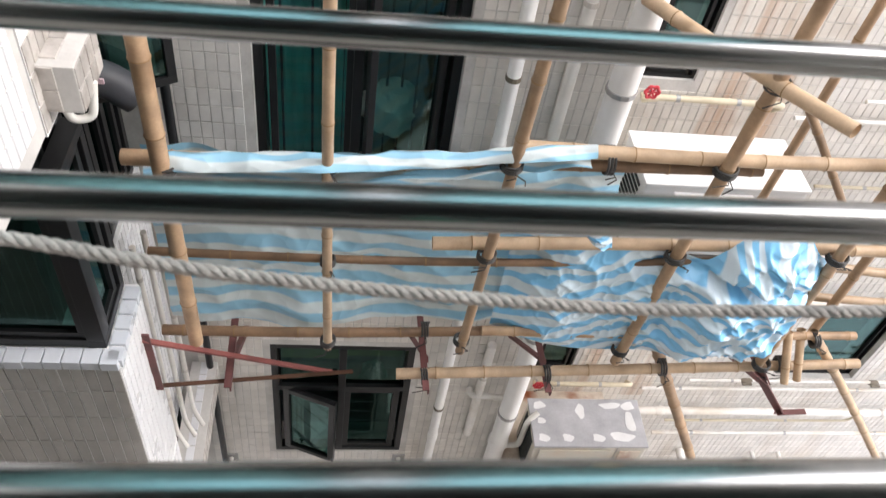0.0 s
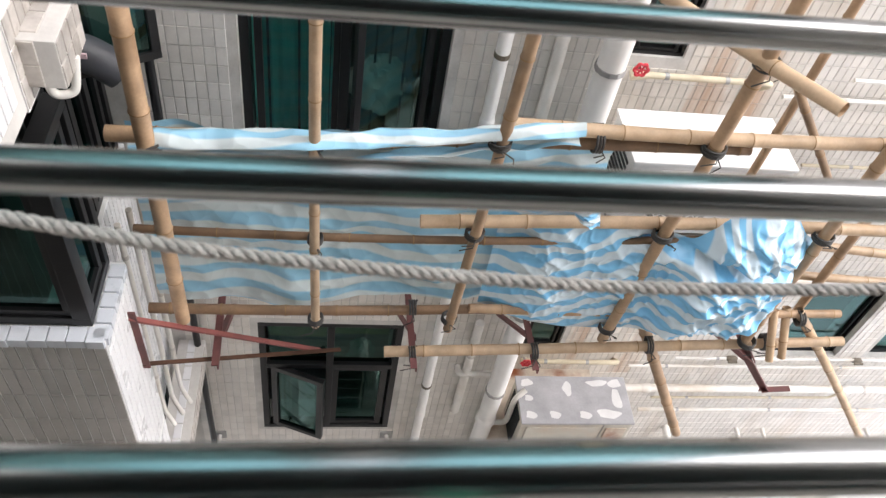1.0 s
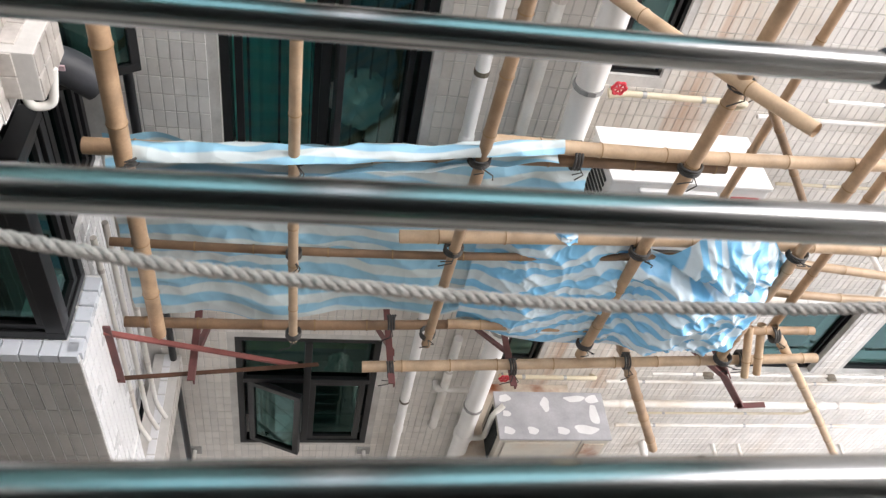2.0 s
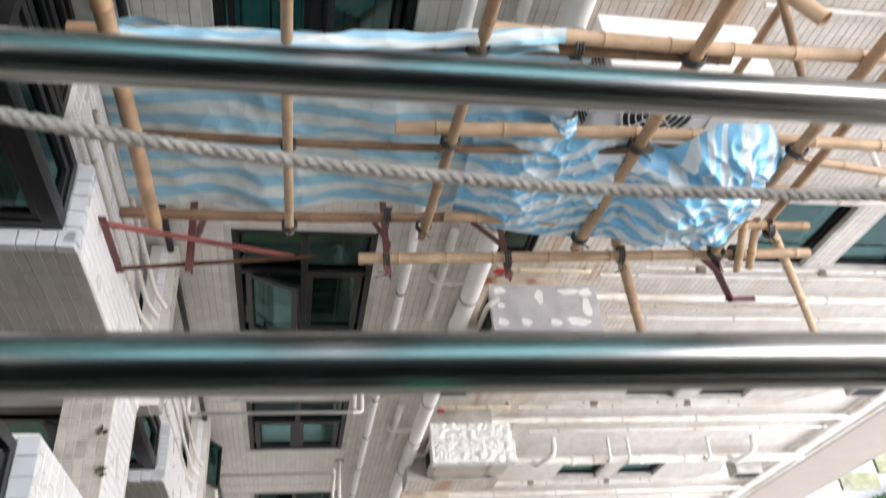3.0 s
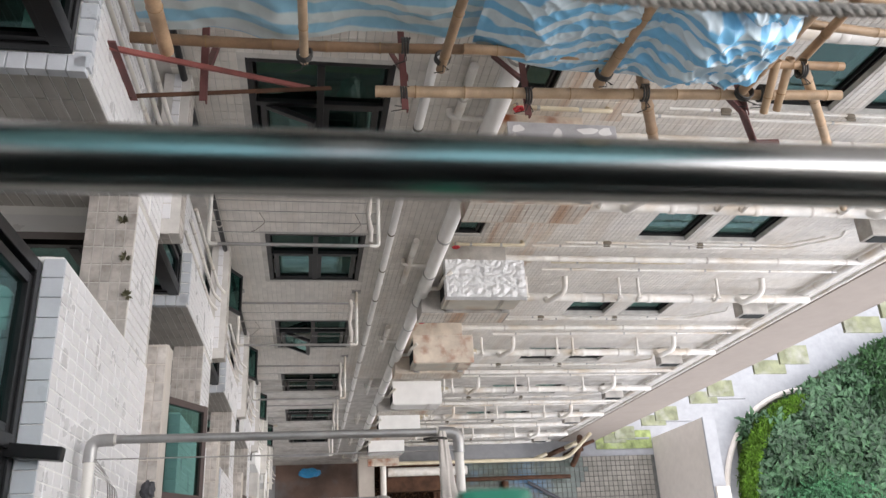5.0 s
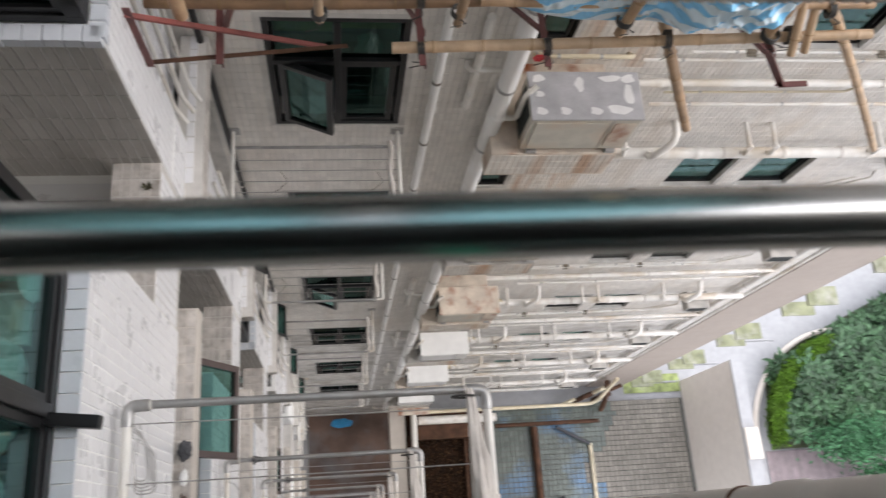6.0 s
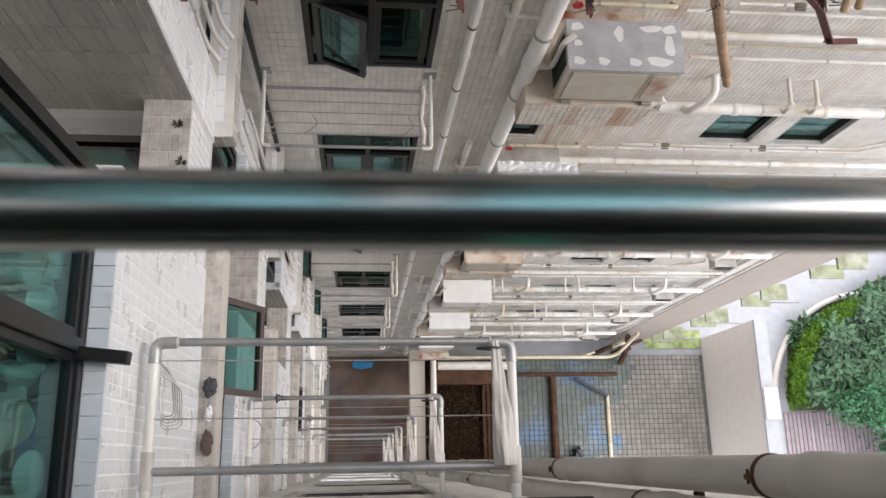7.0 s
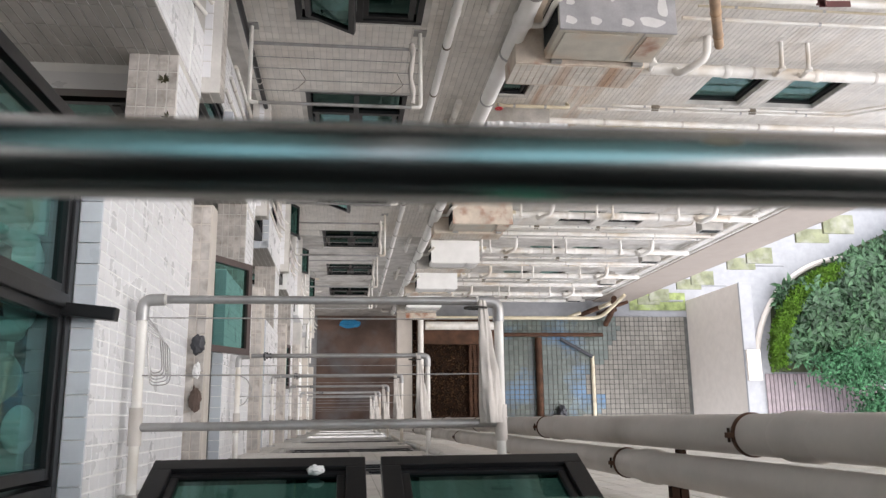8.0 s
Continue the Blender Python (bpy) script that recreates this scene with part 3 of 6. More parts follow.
for k, top in enumerate(WIN_TOP):
    first = k == 1
    window("window_%d" % (k + 1), -0.42, 0.53, OPP_LOW[k], OPP_TOP[k], 3.0,
               "black framed window with green glass and guard bars" if first else ("black framed window with one sash swung open" if k in (2, 4) else "black framed window with dark glass"),
               glass=GLASS if first else GLASS_DARK, sashes=2, bars=5 if first else 0, curtain=0.5 if first else False, transom=0.0 if first else 0.54,
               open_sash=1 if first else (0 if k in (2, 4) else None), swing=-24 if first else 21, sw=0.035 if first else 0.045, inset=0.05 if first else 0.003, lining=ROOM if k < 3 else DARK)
    window("small_window_%d" % (k + 1), 1.58, 1.90, top - 0.98, top - 0.43, 3.5, "small bathroom window with slim dark frame and green glass", glass=GLASS, sashes=1, room=0.4, inset=0.02, fw=0.02, sw=0.02)
    for c, (a, b) in enumerate(((3.76, 4.40), (4.68, 5.31))):
        window("side_window_%d_%d" % (k + 1, c + 1), a, b, top - 1.03, top - 0.13, 3.5, "dark framed window with green glass above drain pipes", glass=GLASS, sashes=1, room=0.4, inset=0.05, fw=0.016, sw=0.014)

# things in the lit rooms behind the glass
def cloth_heap(name, c, size, material, label, seed):
    bm = bmesh.new()
    bmesh.ops.create_icosphere(bm, subdivisions=4, radius=1)
    for v in bm.verts:
        n = 1 + 0.35 * noise.noise(v.co * 2.2 + Vector((seed, 0, 0))) + 0.16 * noise.noise(v.co * 6 + Vector((seed, 3, 0)))
        v.co = Vector((v.co.x * size[0] * n, v.co.y * size[1] * n, v.co.z * size[2] * n)) + Vector(c)
    return solid(name, bm, material, label, "cloth", smooth=True)


cloth_heap("green_bag", (0.28, 3.22, -4.92), (0.09, 0.08, 0.13), CURTAIN, "green plastic bag behind the window glass", 3)
solid("olive_blind", box(-0.37, 0.025, 3.165, 3.18, -4.64, -4.29, 0.004), OLIVE, "olive cloth behind the upper window light", "cloth")
solid("olive_blind", box(0.075, 0.46, 3.165, 3.18, -4.60, -4.29, 0.004), OLIVE, "olive cloth behind the upper window light", "cloth")
cloth_heap("grey_cloth_heap", (0.22, 3.2, -2.45), (0.13, 0.1, 0.16), CLOTH_PALE, "crumpled grey cloth inside the open window", 11)

# ---- side wing on the left, storey by storey ----
FX = -0.86
SILL = [-2.80 - STOREY * k for k in range(-2, 6)]
for k, s in enumerate(SILL):
    detailed = 0 < k < 6
    near = thing("near_bay_%d" % (k + 1), "white tiled bay of the side wing below its window", "bay", kind="structure", at=(FX, 0.5, s))
    core = part("apron", box(-2.0, FX, -0.239, 1.08, s - 1.64, s), GROUT_WHITE, near)
    if detailed:
        tiles(core, TILE_WHITE, -0.239, 1.08, s - 1.64, s, FX, 1, "x", 0.0505, 0.101, gap=0.0055)
        tiles(core, TILE_GREY, -2.0, FX, s - 1.64, s, 1.08, 1, "y", 0.0505, 0.101, gap=0.005)
        y = -0.235
        st = bpy.data.meshes.new("sill_tile")
        tb = box(-0.060, 0.012, 0.002, 0.070, 0.0, 0.014, 0.002)
        tb.to_mesh(st)
        tb.free()
        st.materials.append(SILL_TILE)
        while y < 1.05:
            ob = new("sill_tile", st)
            ob.parent = near
            ob.matrix_parent_inverse = near.matrix_basis.inverted()
            ob.location = (FX, y, s)
            y += 0.0725
    beam = part("ledge_beam", box(-1.105, FX - 0.004, 1.082, 1.838, s - 1.63, s - 1.06, 0.004), GROUT_DULL, near, "stained tiled ledge beam with broken patches")
    if detailed:
        tiles(beam, TILE_WHITE, 1.085, 1.838, s - 1.63, s - 1.06, FX - 0.004, 1, "x", 0.0505, 0.101, gap=0.007)
        tiles(beam, LEDGE_TILE, -1.105, FX - 0.004, 1.085, 1.838, s - 1.06, 1, "z", 0.048, 0.094, gap=0.005)
    if k > 1:
        foot = part("foot_ledge", box(-0.95, -0.757, -0.238, 1.22, s - 1.80, s - 1.645, 0.012), CONCRETE_PALE, near, "weathered ledge along the foot of the bay")
        if detailed:
            tiles(foot, LEDGE_TILE, FX - 0.01, -0.76, -0.23, 1.21, s - 1.645, 1, "z", 0.052, 0.102, gap=0.005, proud=0.003)
    far = thing("far_bay_%d" % (k + 1), "tiled bay with grey front and white side", "bay", kind="structure", at=(FX, 2.2, s))
    fc = part("apron", box(-2.0, FX, 1.84, 2.25, s - 1.32, s + 0.04), GROUT_WHITE, far)
    stem = part("beam_end", box(-1.105, FX - 0.002, 1.842, 2.25, s - 1.64, s - 1.322), GROUT_WHITE, far, "tiled end of the ledge beam")
    sb = part("set_back", box(-2.0, FX - 0.14, 2.25, 2.998, s - 1.89, s + 0.04), GROUT_WHITE, far)
    window("set_back_window_%d" % (k + 1), 2.27, 2.98, s + 0.04, s + 0.96, FX - 0.16, "dark window beside the bay", axis="x", into=-1, glass=GLASS_DARK, sashes=3, inset=0.0, room=0)
    if detailed:
        tiles(stem, LEDGE_TILE if k < 2 else TILE_WHITE, 1.842, 2.25, s - 1.64, s - 1.33, FX - 0.002, 1, "x", 0.0505, 0.101, gap=0.0055)
        tiles(fc, TILE_WHITE, 1.84, 2.25, s - 1.32, s + 0.04, FX, 1, "x", 0.0505, 0.101, gap=0.0055)
        tiles(fc, TILE_GREY, -2.0, FX, s - 1.32, s + 0.04, 1.84, -1, "y", 0.0495, 0.208, gap=0.004)
        tiles(sb, TILE_WHITE, 2.25, 2.998, s - 1.89, s + 0.04, FX - 0.14, 1, "x", 0.0505, 0.101, gap=0.008)
    if detailed and k < 5:
        ft = done("sill_tile", box(0.002, 0.070, -0.014, 0.060, -0.034, 0.014, 0.003), SILL_TILE)
        for i in range(15):
            ob = new("sill_tile", ft)
            ob.parent = far
            ob.matrix_parent_inverse = far.matrix_basis.inverted()
            ob.location = (FX - 0.0725 * (i + 1), 1.84 + random.uniform(-0.002, 0.002), s + 0.04)
        st2 = done("sill_tile", box(-0.050, 0.012, 0.002, 0.070, -0.034, 0.014, 0.003), SILL_TILE)
        for i in range(5):
            ob = new("sill_tile", st2)
            ob.parent = far
            ob.matrix_parent_inverse = far.matrix_basis.inverted()
            ob.location = (FX, 1.842 + 0.079 * i, s + 0.04)
    # solid near-black block, painted dimness behind the bay windows
    part("dimness_block", box(-1.98, -1.12, 2.0, 2.98, s + 0.045, s + 1.0), DARK, far)
    # ledge that runs on to the corner of the well
    bz, by = (s - 1.58, 2.12) if k < 2 else (s - 1.80, 2.985)
    block = part("bracket_block", box(-0.92, -0.757, 1.885, by, bz, bz + 0.16, 0.004), GROUT_DULL, far, "dirty white tiled ledge with a broken end")
    if detailed:
        tiles(block, LEDGE_TILE, -0.92, -0.757, bz, bz + 0.16, 1.885, -1, "y", 0.0545, 0.079, gap=0.005)
        tiles(block, LEDGE_TILE, 1.885, by, bz, bz + 0.16, -0.757, 1, "x", 0.0585, 0.079, gap=0.005)
        tiles(block, LEDGE_TILE if k < 2 else TILE_WHITE, -0.862, -0.757, 1.885, by, bz + 0.16, 1, "z", 0.0525, 0.101, gap=0.006)
    part("lintel", box(-2.0, -1.11, 1.845, 1.98, s - 1.56, s - 1.322), TILE_WHITE, far)
    part("brown_band", box(-2.0, -1.11, 1.86, 1.98, s - 1.70, s - 1.562), BROWN_METAL, far, "brown band under the lintel")
    window("near_bay_window_%d" % (k + 1), -0.2, 1.05, s + 0.014, s + 0.94, FX - 0.062, "black framed bay window with clear green glass", axis="x", into=-1, glass=GLASS, sashes=2, inset=0.0, room=1.0, lining=ROOM)
    window("far_bay_window_%d" % (k + 1), 1.90, 2.24, s + 0.056, s + 0.96, FX - 0.055, "black framed side window of the bay", axis="x", into=-1, glass=GLASS_DARK, sashes=1, inset=0.0, room=0)
    window("far_bay_front_window_%d" % (k + 1), -1.9, FX - 0.055, s + 0.056, s + 0.96, 1.905, "black framed bay window with green glass", axis="y", glass=GLASS_DARK, sashes=2, inset=0.0, room=0)
    if k in (3, 5):
        # an awning sash pushed out under the ledge
        t = thing("awning_sash", "brown framed green glass sash pushed open", "window sash", "open sashes on the wing", at=(FX, 0.7, s + 0.9))
        m = Matrix.Translation((FX - 0.02, 0, s + 0.9)) @ Matrix.Rotation(radians(-28 if k == 3 else -12), 4, "Y")
        fr = bmesh.new()
        for a, b, c, d in ((0.44, 1.02, -0.04, 0), (0.44, 1.02, -0.52, -0.48), (0.44, 0.48, -0.48, -0.04), (0.98, 1.02, -0.48, -0.04)):
            box(-0.02, 0.02, a, b, c, d, 0.004, fr)
        bmesh.ops.transform(fr, matrix=m, verts=fr.verts)
        part("frame", fr, BROWN_METAL, t)
        g = box(-0.004, 0.004, 0.48, 0.98, -0.48, -0.04)
        bmesh.ops.transform(g, matrix=m, verts=g.verts)
        part("pane", g, GLASS, t)

# opened black sash of the bay window nearest the rack
t = thing("window_stay", "black sash rail of the near bay window, slightly open", "window sash", at=(FX - 0.05, 0.4, -2.78))
bm = box(-0.22, 0.16, -0.022, 0.022, -0.02, 0.03, 0.006)
bmesh.ops.transform(bm, matrix=Matrix.Translation((FX - 0.06, 0.40, -2.74)) @ Matrix.Rotation(radians(-6), 4, "Z"), verts=bm.verts)
part("rail", bm, BLACK_METAL, t)

# room behind the near bay window: pale shapes under green glass
for i, (x, y, z, a, b, c) in enumerate(((-1.25, 0.25, -2.78, 0.10, 0.16, 0.03), (-1.4, 0.7, -2.76, 0.14, 0.12, 0.05), (-1.2, -0.05, -2.77, 0.08, 0.12, 0.04), (-1.55, 0.4, -2.7, 0.18, 0.2, 0.08))):
    cloth_heap("pale_household_item", (x, y, z), (a, b, c), (PIPE_WHITE, AC_WHITE, CLOTH_PALE, AC_OLD)[i], "pale household item lying inside the bay window", i + 20)

# upper left: a tiled box with a duct
duct = thing("exhaust_duct", "dark grey exhaust duct with a pink label", "duct", at=(-0.86, 2.4, -1.78))
part("tube", sweep(bend([(-0.95, 2.38, -1.755), (-0.86, 2.40, -1.785), (-0.77, 2.42, -1.87)], 0.08), [0.068] * 8, 20), RUBBER, duct, smooth=True)
part("sticker", box(-0.868, -0.838, 2.325, 2.333, -1.755, -1.735), PAPER, duct, "small pink paper label")
lp = thing("hose_loop", "pale plastic hose loop below the tiled box", "hose", at=(-0.8, 1.96, -1.52))
part("hose", sweep(bend([(-0.84, 1.95, -1.52), (-0.83, 1.96, -1.62), (-0.77, 1.98, -1.62), (-0.755, 2.0, -1.50)], 0.05), 0.014, 10), PIPE_WHITE, lp, smooth=True)

# ---- the yard below ----
yard = tagged(new("yard_floor", mesh_of("yard_floor", [(4.5, -0.2, GROUND + 0.02), (10.4, -0.2, GROUND + 0.02), (10.4, 3.0, GROUND + 0.02), (4.5, 3.0, GROUND + 0.02)], [(0, 1, 2, 3)], YARD_JOINT)), "wet green-grey tiled yard floor", "floor", kind="structure")


def dry(i, j):
    return i * 0.145 > 3.1 + 1.6 * noise.noise((i * 0.13, j * 0.16, 4)) - 0.05 * j + 0.5


tiles(yard, WET_TILE, 4.5, 10.4, -0.2, 3.0, GROUND + 0.02, 1, "z", 0.145, 0.145, gap=0.018, proud=0.012, skip=dry)
tiles(yard, DRY_TILE, 4.5, 10.4, -0.2, 3.0, GROUND + 0.02, 1, "z", 0.145, 0.145, gap=0.018, proud=0.012, skip=lambda i, j: not dry(i, j))
plain_sheet("alley_floor", -0.85, 1.5, -0.24, 3.0, GROUND + 0.01, SOIL, "damp brown concrete floor of the alley", "floor")
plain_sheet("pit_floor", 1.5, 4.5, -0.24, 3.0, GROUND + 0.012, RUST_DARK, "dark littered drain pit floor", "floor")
ew = wall("wall_yard_east", "pale rendered yard wall with a coping", CONCRETE_PALE, -2.0, 3.5, GROUND, -20.0, 10.42, 0.25, (), "x")
part("coping", box(10.38, 10.72, -2.0, 3.5, -20.0, -19.92, 0.01), PAVING, ew)
solid("stone_slab", box(10.40, 10.78, 0.9, 1.7, -19.92, -19.84, 0.01), CONCRETE_PALE, "pinkish concrete slab on the yard wall coping", "slab")
plain_sheet("moss_strip", 8.6, 10.4, 3.2, 3.75, GROUND + 0.01, mat("moss", (0.26, 0.31, 0.12), 0.9, vary=0.5, dirt_or_sheen=(0.4, 0.4, 0.33), patch_amount=0.6), "mossy strip beside the yard", "ground")

for pts, r, m, lab in (([(5.67, -0.1, GROUND + 0.14), (5.67, 2.35, GROUND + 0.14)], 0.1, RUST_BROWN, "rusty brown drain pipe across the yard floor"),
                       ([(7.32, -0.1, GROUND + 0.1), (7.32, 1.8, GROUND + 0.1)], 0.055, PIPE_CREAM, "yellowed pipe across the yard floor"),
                       ([(4.5, 2.42, GROUND + 0.3), (7.6, 2.42, GROUND + 0.3)], 0.06, RUST_BROWN, "rust-brown pipe along the yard edge"),
                       ([(6.35, 2.3, GROUND + 0.16), (7.3, 1.78, GROUND + 0.16)], 0.05, RUBBER, "black slanting pipe in the yard"),
                       ([(1.5, 2.78, -22.0), (7.2, 2.78, -22.0), (7.6, 3.3, -21.0)], 0.05, PIPE_CREAM, "cream drain pipe along the wall foot"),
                       ([(2.2, 2.6, -22.4), (4.4, 2.6, -22.4)], 0.12, PIPE_WHITE, "thick white pipe over the drain pit"),
                       ([(2.0, -0.1, -21.6), (2.0, 2.9, -21.6)], 0.08, PIPE_WHITE, "white pipe crossing over the alley"),
                       ([(7.5, 3.3, -21.6), (7.75, 3.0, -22.6), (7.75, 2.75, -23.2)], 0.08, RUST_BROWN, "rusted pipe end at the wall foot")):
    pipe("yard_pipe", pts, r, m, lab, group="pipes in the yard", corner=0.3)
for i, (x, y, h, r) in enumerate(((7.05, 3.05, 0.9, 0.07), (7.35, 3.15, 1.5, 0.06), (7.62, 3.05, 0.7, 0.08), (6.6, 2.95, 0.5, 0.05), (7.85, 3.2, 1.1, 0.05))):
    pipe("rusted_stub", [(x, y, GROUND), (x, y, GROUND + h), (x + 0.3, y + 0.1, GROUND + h)], r, (RUST_BROWN, PIPE_CREAM)[i % 2], "short rusted pipe bend at the wall foot", group="pipe stubs", corner=0.15)
solid("beam", box(1.36, 1.78, -0.2, 2.9, -22.2, -21.75, 0.02), CONCRETE_PALE, "pale concrete beam across the alley", "beam")
solid("rusted_sheet", box(1.55, 2.36, 2.60, 2.93, -21.06, -21.0, 0.008), RUST, "pale sheet with flaking rust over the alley end", "metal sheet")
solid("roof_slab", box(2.0, 4.3, 2.1, 2.9, -22.9, -22.6, 0.02), RUST_BROWN, "brown rusted slab over the drain pit", "slab")
brick_mesh = done("brick", box(-0.05, 0.05, -0.03, 0.03, 0, 0.12, 0.006), RUST_BROWN)
edge_wall = thing("pit_edging", "row of weathered bricks edging the drain pit", "brick edging", at=(3.6, 1.4, GROUND))
for i in range(40):
    for j in range(4):
        b = new("brick", brick_mesh)
        b.parent = edge_wall
        b.location = (0.02 + 0.13 * j + random.uniform(-0.01, 0.01), -1.4 + i * 0.068, 0.02)
        b.rotation_euler = (0, 0, random.uniform(-0.15, 0.15))
cloth_heap("black_sack", (6.3, 0.12, GROUND + 0.2), (0.13, 0.22, 0.2), RUBBER, "black rubbish sack on the wet yard tiles", 31)
cloth_heap("blue_basin", (0.1, 2.7, GROUND + 0.6), (0.3, 0.12, 0.1), mat("blue_plastic", (0.03, 0.25, 0.5), 0.4), "bright blue plastic sheet in the alley", 33)

# ---- garden beyond the yard wall ----
tagged(new("garden_soil", mesh_of("garden_soil", [(13.0, 1.3, GROUND + 0.005), (40, 1.3, GROUND + 0.005), (40, 15.5, GROUND + 0.005), (14.2, 4.4, GROUND + 0.005), (13.2, 3.4, GROUND + 0.005)], [(0, 1, 2, 3, 4)], mat("garden_soil", (0.05, 0.06, 0.03), 0.9, vary=0.4))), "dark garden soil", "ground", kind="structure")
deck = thing("deck", "weathered brown slatted deck beside the garden", "deck", kind="structure", at=(14.2, 0.3, GROUND))
slat = done("slat", box(-0.055, 0.055, -1.9, 0.95, 0, 0.04, 0.006), DECK)
for i in range(30):
    b = new("slat", slat)
    b.parent = deck
    b.location = (-1.35 + i * 0.13, 0, 0)


def leaf_mass(name, spots, size, material, label, category, seed, tall=0.5):
    """Many single leaves, each a folded blade, over a stretch of ground."""
    rng = np.random.RandomState(seed)
    verts, faces = [], []
    for x, y, h in spots:
        a, tilt = rng.uniform(0, 6.28), rng.uniform(0.1, 0.9)
        L = size * rng.uniform(0.6, 1.3)
        W = L * 0.2
        d = np.array([math.cos(a) * math.cos(tilt), math.sin(a) * math.cos(tilt), math.sin(tilt) * 0.8])
        s = np.array([-math.sin(a), math.cos(a), 0.0])
        c = np.array([x, y, GROUND + h])
        k = len(verts)
        for p in (c, c + d * L * 0.45 + s * W + (0, 0, 0.02), c + d * L - np.array([0, 0, L * 0.15]), c + d * L * 0.45 - s * W + (0, 0, 0.02), c + d * L * 0.5 - (0, 0, 0.02)):
            verts.append(tuple(p))
        faces += [(k, k + 1, k + 4), (k + 1, k + 2, k + 4), (k, k + 4, k + 3), (k + 4, k + 2, k + 3)]
    return tagged(new(name, mesh_of(name, verts, faces, material)), label, category, kind="stuff")


rg = np.random.RandomState(5)
spots = []
while len(spots) < 22000:
    x, y = rg.uniform(13.3, 26.0), rg.uniform(1.55, 9.5)
    if (x - 13.2) ** 2 * 0.12 + 4.0 < y and x < 15.0:
        continue
    if y > 3.9 + (x - 13.2) * 0.43:
        continue
    spots.append((x, y, 0.25 + 0.35 * (noise.noise((x * 1.3, y * 1.3, 0)) + 0.5) + rg.uniform(-0.15, 0.2)))
pit_spots = [(rg.uniform(1.75, 3.5), rg.uniform(-0.15, 2.6), rg.uniform(0.02, 0.06)) for _ in range(1500)]
leaf_mass("dead_leaves", pit_spots, 0.09, mat("dead_leaf", (0.12, 0.065, 0.03), 0.8, vary=0.4, island=0.9), "brown dead leaves littering the drain pit", "dead leaves", 8)
leaf_mass("shrub_bed", spots, 0.30, LEAF_DARK, "bed of broad-leaved dark green shrubs", "shrubs", 2)
spots = []
for i in range(9000):
    u = rg.uniform(0, 1)
    ang = radians(178 - 75 * u)
    x, y = 15.9 + 2.95 * math.cos(ang) + rg.uniform(-0.22, 0.22), 1.4 + 3.1 * math.sin(ang) * 1.0 + rg.uniform(-0.2, 0.2)
    spots.append((x, y, rg.uniform(0.3, 0.75)))
leaf_mass("hedge", spots, 0.11, LEAF, "bright green clipped hedge along the garden edge", "hedge", 3)
spots = []
for i in range(3500):
    x, y = rg.normal(15.2, 0.55), rg.normal(1.35, 0.28)
    spots.append((x, y, 0.6 + rg.uniform(0, 0.8) + 0.4 * noise.noise((x * 2, y * 2, 1))))
for i in range(1500):
    x, y = rg.normal(16.0, 0.35), rg.normal(0.2, 0.25)
    spots.append((x, y, 0.4 + rg.uniform(0, 0.8)))
leaf_mass("overhanging_bush", spots, 0.16, mat("bush_leaf", (0.07, 0.20, 0.09), 0.5, vary=0.4, island=0.5), "small-leaved bush hanging over the deck", "bush", 4)
spots = []
for i in range(5000):
    a, q = rg.uniform(0, math.tau), rg.uniform(0, 1) ** 0.5
    x, y = 19.0 + 1.5 * q * math.cos(a), 5.3 + 1.1 * q * math.sin(a)
    spots.append((x, y, 0.4 + 1.7 * (1 - q * q) * rg.uniform(0.5, 1) + 0.4 * noise.noise((x * 2, y * 2, 3))))
leaf_mass("tall_bush", spots, 0.20, mat("tall_bush_leaf", (0.05, 0.13, 0.04), 0.5, vary=0.45, island=0.5), "tall dark green bush at the garden edge", "bush", 6)
solid("garden_kerb", sweep([(15.9 + 3.35 * math.cos(radians(a)), 1.4 + 3.5 * math.sin(radians(a)), GROUND + 0.05) for a in range(182, 90, -6)], 0.09, 8), CONCRETE_PALE, "curved concrete kerb round the garden", "kerb", smooth=True)

# mossy ledges round the corner of the tower
for k in range(6):
    z = -7.5 - STOREY * k
    t = thing("corner_ledge", "mossy stepped concrete ledge on the corner pier", "ledge", "ledges on the far face", at=(8.604, 3.5, z))
    part("slab", box(8.604, 9.20, 3.25, 3.60, z - 0.06, z, 0.006), MOSS, t)
    part("step", box(8.604, 9.28, 3.28, 3.55, z - 0.96, z - 0.9, 0.006), MOSS, t)
    if k > 2:
        rail = part("rail", box(9.285, 10.05, 3.40, 3.43, z - 1.02, z - 0.98), PAVING, t, "pale toothed rail")
        for i in range(16):
            part("tooth", box(9.30 + i * 0.047, 9.32 + i * 0.047, 3.37, 3.40, z - 1.02, z - 0.98), PAVING, rail)


# ---- clothes rack in front of the lens ----
own_rack = thing("clothes_rack", "stainless steel clothes rack of polished bars", "clothes rack", at=(0, 0.28, -0.2632))
AXIS = Vector((1, 0.0043, 0.0106))
for y in (0.4474, 0.2796, 0.1175, -0.047):
    c = Vector((0, y, -0.2632))
    bar = part("bar", sweep([c - AXIS * 0.75, c + AXIS * (0.415 if y > 0.4 else 0.72)], 0.0125, 64), STEEL, own_rack, smooth=True)
    if y > 0.4:
        part("end_cap", sweep([c + AXIS * 0.412, c + AXIS * 0.416, c + AXIS * 0.445, c + AXIS * 0.45], [0.0126, 0.0155, 0.0155, 0.013], 24), RUBBER, bar, "black rubber end cap", smooth=True)
for x in (-0.72, 0.715):
    part("arm", sweep([(x, -0.24, -0.276), (x, 0.41, -0.276)], 0.0125, 24), STEEL, own_rack, smooth=True)
